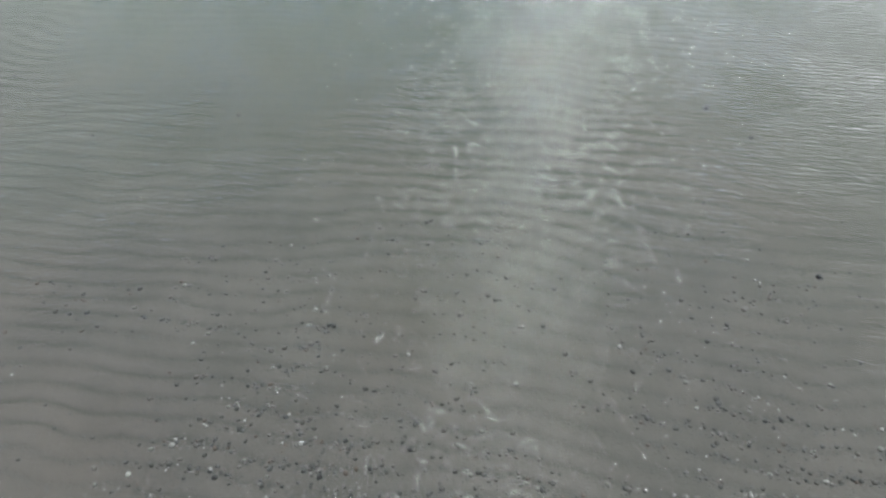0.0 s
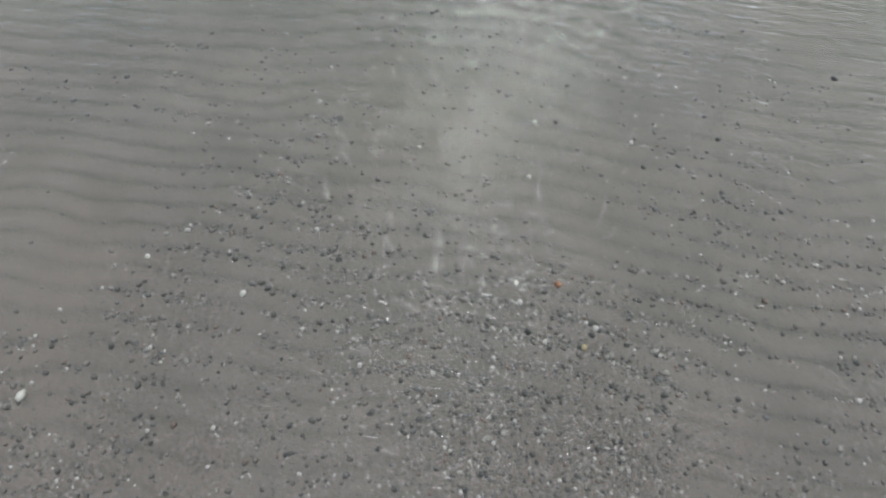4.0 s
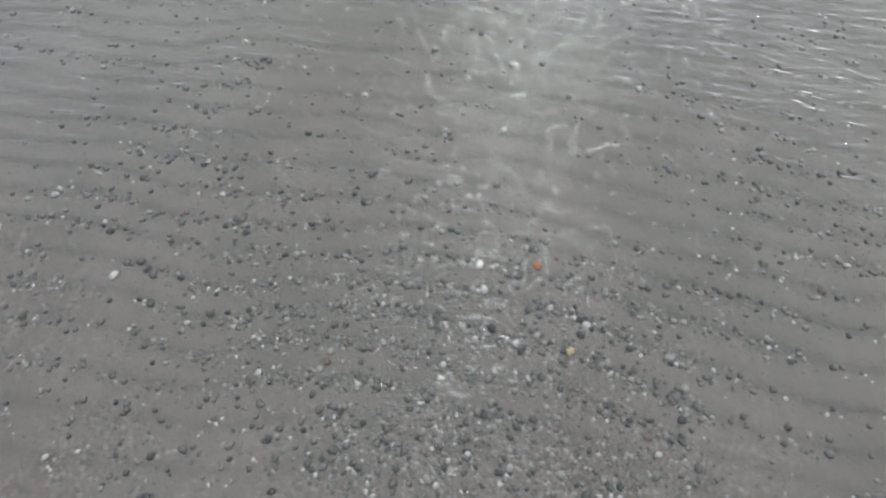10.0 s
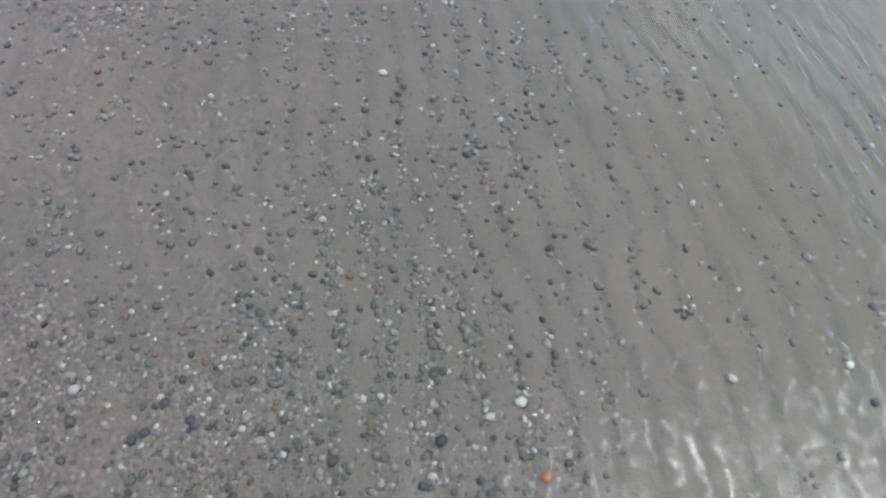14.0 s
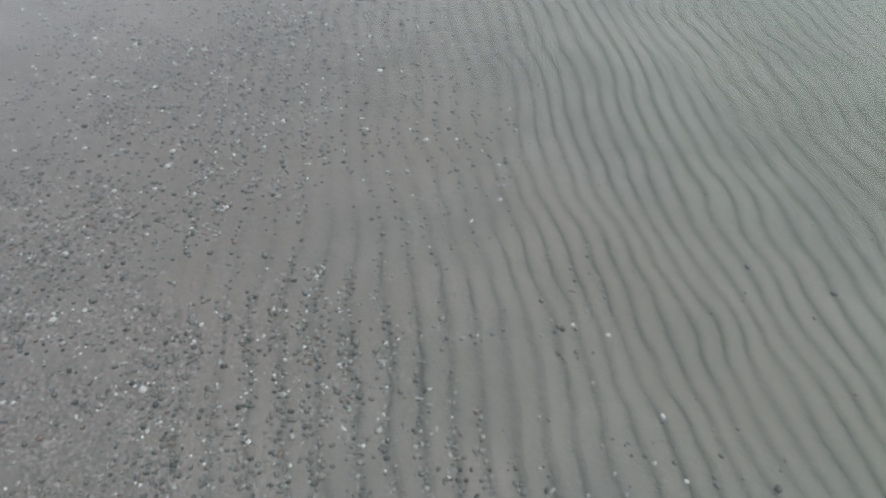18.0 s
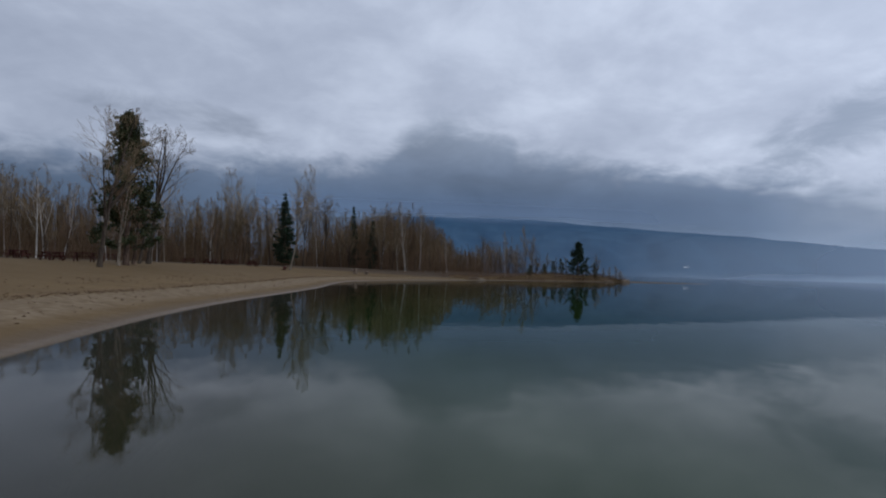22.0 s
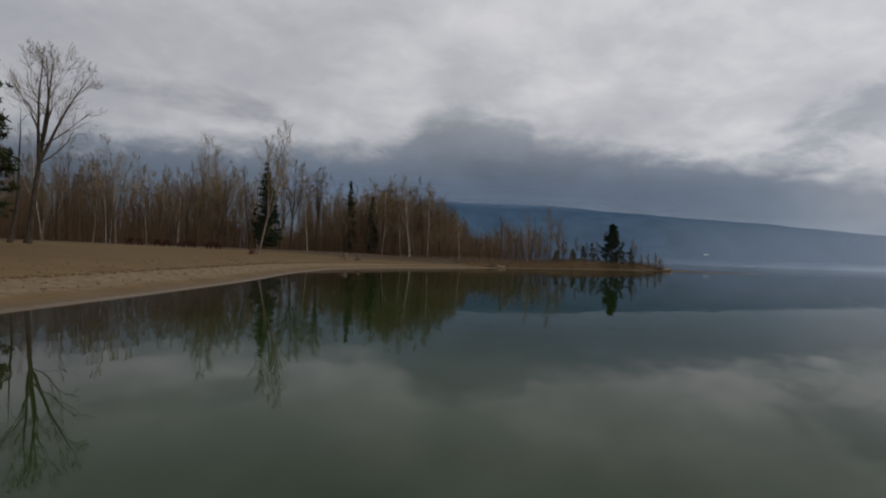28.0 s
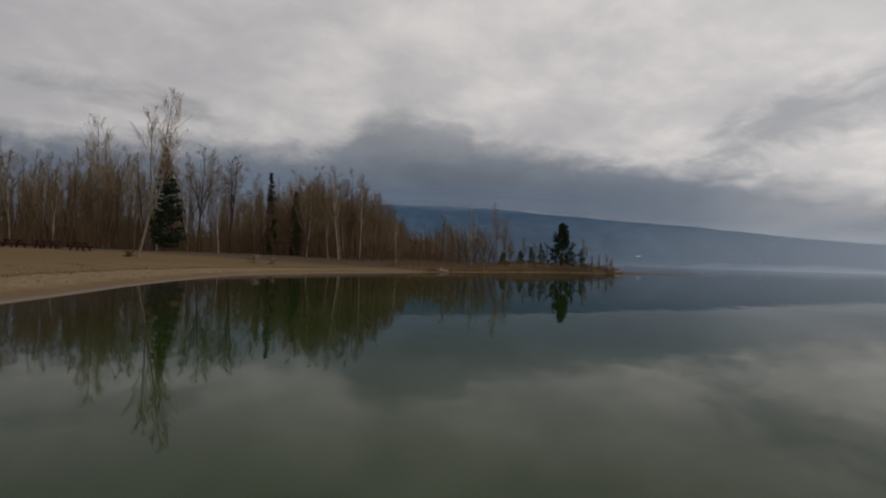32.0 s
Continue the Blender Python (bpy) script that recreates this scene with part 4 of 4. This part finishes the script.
# deeper rows of the wood, closing it behind
far_wood = Tubes()
for k in range(2900):
    x, y = in_wood(total * r.random(), 7 + 45 * r.random() ** 1.3)
    z = height(x, y)
    tall = r.uniform(6.5, 12.2) * wood_height(x)
    line = bent(r, (x, y, z), (r.uniform(-0.06, 0.06), r.uniform(-0.06, 0.06), 1), tall, 0.05, 4)
    far_wood.tube(line, [0.085, 0.07, 0.05, 0.03, 0.008], 4)
    for j in range(44):
        h = r.uniform(0.12, 0.98)
        p, d = along(line, h)
        q = p + turned(r, d, r.uniform(16, 46)) * tall * r.uniform(0.08, 0.24) * (1.15 - 0.75 * h)
        far_wood.blade(p, q, 0.022)
        for f in (0.4, 0.7):
            a = p.lerp(q, f)
            far_wood.blade(a, a + turned(r, (q - p).normalized(), r.uniform(18, 50)) * (q - p).length * r.uniform(0.35, 0.7), 0.016)
# low thicket closing the view under the far crowns
for k in range(5200):
    x, y = in_wood(total * r.random(), 16 + 60 * r.random())
    z = height(x, y) - 0.1
    tall = r.uniform(2.0, 6.0) * wood_height(x) ** 0.7
    foot = Vector((x, y, z))
    for j in range(7):
        tip = foot + Vector((r.gauss(0, 0.22) * tall, r.gauss(0, 0.22) * tall, tall * r.uniform(0.5, 1.0)))
        far_wood.blade(foot + Vector((r.gauss(0, 0.3), r.gauss(0, 0.3), 0)), tip, 0.05)
tagged(new("deep_wood", far_wood.mesh("deep_wood", TWIG_DEEP)), "deep rows of bare brown trees", "woodland", kind="stuff")

# ---- the spit with its lone pine ----
tagged(plant(conifer("pine_tree", 61, 7.9, 0.18, 2.7, 0.10, 17, 6, 0.28, 0.05, 0.16, 1.0, needles=NEEDLE_DARK, density=5, low=0.9, clumps=3), 25.2, 138.5), "dense dark pine standing alone on the spit", "tree", "spit trees")
for seed, x, y, high, wide in ((62, 29.5, 141.6, 3.6, 0.75), (63, 19.8, 139.5, 3.4, 0.7), (64, 17.6, 138.0, 2.6, 0.7), (65, 21.6, 139.4, 4.2, 0.8), (66, 14.4, 137.0, 2.2, 0.8)):
    tagged(plant(conifer("young_pine", seed, high, 0.07, wide * 1.4, 0.05, 11, 5, 0.24, 0.1, 0.22, 0.7, needles=NEEDLE_PALE, density=5), x, y), "small dark young conifer on the spit", "tree", "spit trees")
for k, (x, y, high) in enumerate(((30.2, 142.0, 5.4), (33.5, 143.2, 3.2), (35.0, 143.8, 3.6), (36.3, 144.4, 2.8), (12.0, 138.5, 6.0), (9.5, 137, 6.5), (6.5, 136, 7.0), (3.2, 133, 8.0), (16, 140.5, 4.5), (23, 141, 4.5), (18.4, 139.2, 5.0), (14.8, 138.0, 5.5), (20.8, 141.0, 4.2), (10.6, 139.2, 6.2), (13.2, 140.4, 5.0), (31.8, 142.6, 2.6), (27.4, 141.0, 3.6))):
    tagged(plant(bare_tree("bare_sapling", 70 + k, high, 0.05, 0.12, 13, (5, 5), 36, (0, 0), 0.022, 0.36), x, y), "slim leafless sapling on the spit", "tree", "spit trees")
SPIT_LINE = [q for q in SHORE_LINE if q[1] > 104 and q[1] < 147.2 and q[0] < 40]


def beside_spit(rng, inland):
    """A place so far inland from the waterline of the spit."""
    i = rng.randrange(len(SPIT_LINE) - 1)
    a, b = SPIT_LINE[i], SPIT_LINE[i + 1]
    p, d = a + (b - a) * rng.random(), (b - a) / np.hypot(*(b - a))
    return p[0] - d[1] * inland, p[1] + d[0] * inland


spit_brush = Tubes()
for k in range(4200):
    x, y = beside_spit(r, 0.8 + 7 * r.random() ** 1.6)
    tall = r.uniform(0.3, 1.5)
    spit_brush.tube(bent(r, (x, y, height(x, y) - 0.05), (r.uniform(-0.5, 0.5), r.uniform(-0.5, 0.5), 1), tall, 0.15, 2), [0.02, 0.014, 0.004], 3)
tagged(new("spit_brush", spit_brush.mesh("spit_brush", TWIG_RED)), "low dead brush along the spit", "brush", kind="stuff")

# pale dead grass on the low bank of the spit
spit_grass = Tubes()
for k in range(5200):
    x, y = beside_spit(r, 1.2 + 4 * r.random() ** 1.5)
    foot = Vector((x, y, height(x, y) - 0.02))
    spit_grass.blade(foot, foot + Vector((r.gauss(0, 0.16), r.gauss(0, 0.16), r.uniform(0.2, 0.55))), 0.03)
tagged(new("dead_grass", spit_grass.mesh("dead_grass", DEAD_GRASS)), "pale straw-coloured dead grass on the bank of the spit", "grass", kind="stuff")


# ---- loose things on the beach ----
def part(name, bm, mat, parent, label=""):
    me = bpy.data.meshes.new(name)
    bm.to_mesh(me)
    bm.free()
    me.materials.append(mat)
    ob = new(name, me)
    ob.parent = parent
    if label:
        tagged(ob, label)
    return ob


def block(sx, sy, sz, m, bevel=0.006):
    bm = bmesh.new()
    bmesh.ops.create_cube(bm, size=1.0)
    bmesh.ops.scale(bm, vec=(sx, sy, sz), verts=bm.verts)
    bmesh.ops.bevel(bm, geom=bm.edges[:], offset=bevel, segments=1, affect="EDGES")
    bmesh.ops.transform(bm, matrix=m, verts=bm.verts)
    return bm


def picnic_table(mat, label):
    base = new("picnic_table")
    for k in range(5):
        part("top_board", block(1.95, 0.145, 0.05, pose(0, -0.30 + 0.15 * k, 0.74)), mat, base)
    for s in (-1, 1):
        for k in range(2):
            part("bench_board", block(1.95, 0.145, 0.05, pose(0, s * (0.58 + 0.15 * k), 0.44)), mat, base)
        for e in (-1, 1):
            part("leg", block(0.09, 0.14, 0.86, pose(e * 0.60, s * 0.40, 0.36, s * 28, 0, 0)), mat, base)
    for e in (-1, 1):
        part("bench_beam", block(0.05, 1.50, 0.13, pose(e * 0.672, 0, 0.355)), mat, base)
        part("top_beam", block(0.04, 0.70, 0.09, pose(e * 0.665, 0, 0.675)), mat, base)
        part("brace", block(0.55, 0.04, 0.06, pose(e * 0.34, 0, 0.53, 0, e * 38, 0)), mat, base)
    return tagged(base, label, "picnic table", "picnic tables on the beach")


table = picnic_table(TABLE_WOOD, "dark red-stained wooden picnic table on the sand")
spots = [(-31.7, 52.8, 20), (-36.3, 55.3, 75), (-33.2, 58.8, 40), (-39.6, 60.4, 15), (-41.6, 58.2, 10), (-43.0, 60.0, 80), (-46.8, 60.8, 30), (-29.8, 86.3, 95), (-33.4, 88.0, 20), (-36.6, 88.0, 70), (-34.4, 88.9, 50), (-38.7, 86.0, 10)]
for k, (x, y, turn) in enumerate(spots):
    m = pose(x, y, height(x, y) - 0.02, 0, 0, turn)
    if k:
        copy_thing(table, m)
    else:
        table.matrix_basis = m


def log(name, seed, length, girth, mat):
    t = Tubes()
    rng = random.Random(seed)
    line = bent(rng, (-length / 2, 0, girth * 0.8), (1, 0, 0), length, 0.05, 7)
    t.tube(line, [girth * f for f in (0.4, 1.05, 0.95, 0.9, 0.82, 0.72, 0.6, 0.2)], 9)
    for k in range(4):
        p, d = along(line, rng.uniform(0.1, 0.9))
        t.tube(bent(rng, p, turned(rng, d, 60), girth * rng.uniform(2, 4), 0.15, 2), [girth * 0.3, girth * 0.22, girth * 0.08], 5)
    return new(name, t.mesh(name, mat))


def root_stump(seed, size, mat):
    t = Tubes()
    rng = random.Random(seed)
    t.tube([(0, 0, -0.05), (0, 0, size * 0.4), (0.05, 0, size * 0.75), (0.05, 0, size * 0.78)], [size * 0.36, size * 0.27, size * 0.25, size * 0.05], 9)
    for k in range(11):
        a = rng.uniform(0, 6.28)
        t.tube(bent(rng, (0, 0, size * 0.25), (math.cos(a), math.sin(a), rng.uniform(-0.2, 0.9)), size * rng.uniform(0.6, 1.1), 0.2, 4), [size * 0.10, size * 0.08, size * 0.06, size * 0.04, size * 0.01], 5)
    return new("driftwood_stump", t.mesh("driftwood_stump", mat))


tagged(plant(root_stump(3, 1.1, DRIFT), -16.8, 94.0), "grey uprooted driftwood stump on the sand", "driftwood", "driftwood")
tagged(plant(root_stump(4, 0.8, DRIFT), -15.2, 94.6), "small grey driftwood root on the sand", "driftwood", "driftwood")
tagged(plant(root_stump(5, 0.7, TABLE_WOOD), -24.6, 84.2), "dark stump at the foot of a poplar", "stump", "driftwood")
# the bark-dark logs below the pine stand in for the dark cut bank
for k, (x, y, ln, g, turn) in enumerate(((1.4, 109.5, 2.4, 0.22, 40), (2.8, 110.6, 1.6, 0.18, 10), (20.5, 133.5, 5, 0.22, 40), (24, 136, 4.2, 0.2, 35), (28.5, 139.2, 4.6, 0.2, 32), (33, 142, 3.6, 0.24, 30), (37.5, 144.8, 2.2, 0.25, 20))):
    tagged(plant(log("driftwood_log", 80 + k, ln, g, (DRIFT, PALE_WOOD, PINE_BARK, PINE_BARK, PINE_BARK, DRIFT, PALE_WOOD)[k]), x, y, turn, 0.0), "grey weathered driftwood log at the water's edge", "driftwood", "driftwood")


# leaf and twig wrack along the top of the beach face, past counting
wrack = Tubes()
r = random.Random(9)
for k in range(5200):
    s = r.uniform(0, 1)
    i = r.randrange(28, 100)
    a, b = SHORE_LINE[i], SHORE_LINE[i + 1]
    p = a + (b - a) * r.random()
    d = (b - a) / np.hypot(*(b - a))
    off = 4.3 + r.gauss(0, 0.22) if r.random() < 0.6 else r.uniform(1.5, 9)
    x, y = p[0] - d[1] * off, p[1] + d[0] * off
    z = height(x, y) + 0.01
    ang, size = r.uniform(0, 6.28), r.uniform(0.02, 0.07)
    v = Vector((math.cos(ang), math.sin(ang), r.uniform(-0.2, 0.3))) * size
    wrack.tube([Vector((x, y, z)) - v, Vector((x, y, z + 0.01)), Vector((x, y, z)) + v], [0.008, 0.016, 0.006], 3)
tagged(new("wrack", wrack.mesh("wrack", TWIG_RED)), "dark leaf and twig litter along the beach", "litter", kind="stuff")


# ---- pebbles on the lake bed ----
def pebble_shape(seed):
    """A rounded stone of 20 faces, half a metre across before scaling to size."""
    bm = bmesh.new()
    bmesh.ops.create_icosphere(bm, subdivisions=1, radius=0.5)
    rng = random.Random(seed)
    for vert in bm.verts:
        vert.co *= rng.uniform(0.8, 1.15)
        vert.co.z *= 0.62
        vert.co.x *= 1.2
    v = np.array([tuple(q.co) for q in bm.verts])
    f = np.array([[q.index for q in face.verts] for face in bm.faces])
    bm.free()
    return v, f


rng = np.random.default_rng(4)
COUNT = 700000
# thick gravel towards the shore thins out beyond this line
py = np.where(rng.random(COUNT) < 0.20, rng.uniform(-10.2, -6.8, COUNT), rng.uniform(-10.8, 4, COUNT))
rim = np.interp(py, [-9.8, -8.7, -7.7, -7.2, -6.6, -4.6, -3.5, 0, 5], [0.25, 0.22, 0.05, -0.40, -0.55, -0.6, -0.85, -1.2, -2.5])
beyond = np.where(rng.random(COUNT) < 0.5, rng.uniform(-1.1, 1.3, COUNT), rng.uniform(-2.2, 3.0, COUNT))
px = rim + beyond
psd = shore_distance(px, py)
patch = 0.55 + 0.75 * grain(px * 2.4, py * 1.9, 31) + 0.55 * grain(px * 6.5, py * 5.0, 32)
pc, ps, pp = ripple(px, py, psd)
# stones roll into the troughs between the ripples
trough = (0.5 + 0.5 * np.cos(2 * np.pi * (pp + 0.36))) ** 2
odds = np.interp(beyond, [-2.2, -0.35, 0.0, 0.35, 0.8, 1.5, 3.0], [0.52, 0.52, 0.48, 0.25, 0.11, 0.035, 0.012]) * np.clip(patch + np.clip(-beyond, 0, 0.5) * 0.5, 0.05 + np.clip(0.2 - beyond, 0, 0.6) * 0.35, 1.3)
odds *= np.where(beyond > -0.3, (0.22 + 2.1 * trough) * np.interp(py, [-6.6, -6.0], [1.0, 1.9]), 1.0)
keep = rng.random(COUNT) < odds
keep |= rng.random(COUNT) < 0.20 * np.exp(-((px - 0.24) / 0.17) ** 2 - ((py + 8.80) / 0.30) ** 2) * np.clip(patch + 0.3, 0.1, 1.4)
keep &= (psd > 0.1)
px, py, psd = px[keep], py[keep], psd[keep]
size = np.clip(rng.lognormal(math.log(0.0064), 0.42, len(px)), 0.0036, 0.020) * np.interp(py, [-7.6, -7.0], [1.0, 1.18])
bz = base_height(px, py, psd)
c_, s_, _ = ripple(px, py, psd)
bz = bz + 0.008 * s_ * c_ ** 0.7
shapes = [pebble_shape(k) for k in range(6)]
# the smallest are low grains of six faces
small_v = np.array([(0.6, 0.08, -0.12), (0.22, 0.42, -0.12), (-0.3, 0.36, -0.12), (-0.58, -0.08, -0.12), (-0.1, -0.46, -0.12), (0.4, -0.32, -0.12), (0.04, 0.02, 0.30)])
small_f = np.array([(0, 1, 6), (1, 2, 6), (2, 3, 6), (3, 4, 6), (4, 5, 6), (5, 0, 6)])
shapes.append((small_v, small_f))

# the larger stones where the camera hovers are stones of their own
order = np.argsort(-size * ((py > -10.4) & (py < -5.0) & (psd > 1.0)))
single = order[:300]
stone_meshes = []
for v, f in shapes[:6]:
    stone_meshes.append(mesh_from("stone", v, f, STONE))
rest = np.ones(len(px), bool)
rest[single] = False
V, F, base_i = [], [], 0
ang = rng.uniform(0, 2 * math.pi, len(px))
kind_ = np.where(size < 0.0105, 6, rng.integers(0, 6, len(px)))
for k in range(7):
    idx = np.where(rest & (kind_ == k))[0]
    v, f = shapes[k]
    ca, sa = np.cos(ang[idx])[:, None], np.sin(ang[idx])[:, None]
    sc = size[idx][:, None]
    X = (v[None, :, 0] * ca - v[None, :, 1] * sa) * sc + px[idx][:, None]
    Y = (v[None, :, 0] * sa + v[None, :, 1] * ca) * sc + py[idx][:, None]
    Z = v[None, :, 2] * sc + bz[idx][:, None] + sc * 0.16
    V.append(np.stack([X, Y, Z], -1).reshape(-1, 3))
    F.append((f[None] + base_i + len(v) * np.arange(len(idx))[:, None, None]).reshape(-1, 3))
    base_i += len(v) * len(idx)
tagged(new("pebbles", mesh_from("pebbles", np.vstack(V), np.vstack(F), PEBBLE)), "grey, white and brown pebbles scattered over the lake bed", "pebbles", kind="stuff")
for i in single:
    st = new("stone", stone_meshes[int(kind_[i])])
    st.parent = ground
    st.matrix_basis = pose(px[i], py[i], bz[i] + size[i] * 0.16, 0, 0, math.degrees(ang[i])) @ Matrix.Diagonal((*([float(size[i])] * 3), 1))

# stones that stand out by colour
WHITE, BLACK = (0.42, 0.41, 0.38), (0.028, 0.028, 0.030)
for (x, y, d, tone, label) in ((0.08, -7.97, 0.022, WHITE, "white quartz stone"), (0.28, -8.91, 0.024, (0.24, 0.11, 0.055), "rust-coloured stone"), (0.26, -8.78, 0.022, WHITE, "whitish stone"),
                               (1.36, -9.91, 0.030, BLACK, "black stone"), (-0.32, -7.48, 0.030, WHITE, "pale shell-white stone"), (0.11, -8.83, 0.024, BLACK, "black pebble"),
                               (0.09, -9.00, 0.022, (0.27, 0.23, 0.13), "yellowish stone"), (2.57, -9.63, 0.034, BLACK, "black stone"), (2.84, -9.25, 0.028, BLACK, "black stone"), (2.32, -9.82, 0.022, BLACK, "black stone"),
                               (0.935, -8.855, 0.020, BLACK, "black pebble"), (0.92, -8.78, 0.016, WHITE, "white pebble"), (-0.92, -6.59, 0.024, WHITE, "white stone"), (-0.81, -6.74, 0.022, BLACK, "black stone"),
                               (-0.67, -7.46, 0.022, (0.045, 0.035, 0.028), "dark brown stone"), (0.13, -6.89, 0.020, WHITE, "white pebble"), (0.15, -7.64, 0.018, WHITE, "white pebble"), (-0.32, -3.20, 0.024, WHITE, "white stone"), (0.31, -1.07, 0.028, WHITE, "white stone")):
    m, n = material(label.replace(" ", "_"))
    v = n.noise(n.coords(), 3.0, 3)
    finish(n, n.mix(v, tone, tuple(0.75 * c for c in tone)), 0.6)
    st = tagged(new("stone", mesh_from("stone", *pebble_shape(int(abs(x) * 100)), m)), label)
    st.parent = ground
    st.matrix_basis = pose(x, y, float(base_height(np.array([x]), np.array([y]), shore_distance([x], [y]))[0]) + d * 0.3, 0, 0, 40 * x) @ Matrix.Diagonal((d, d, d, 1))
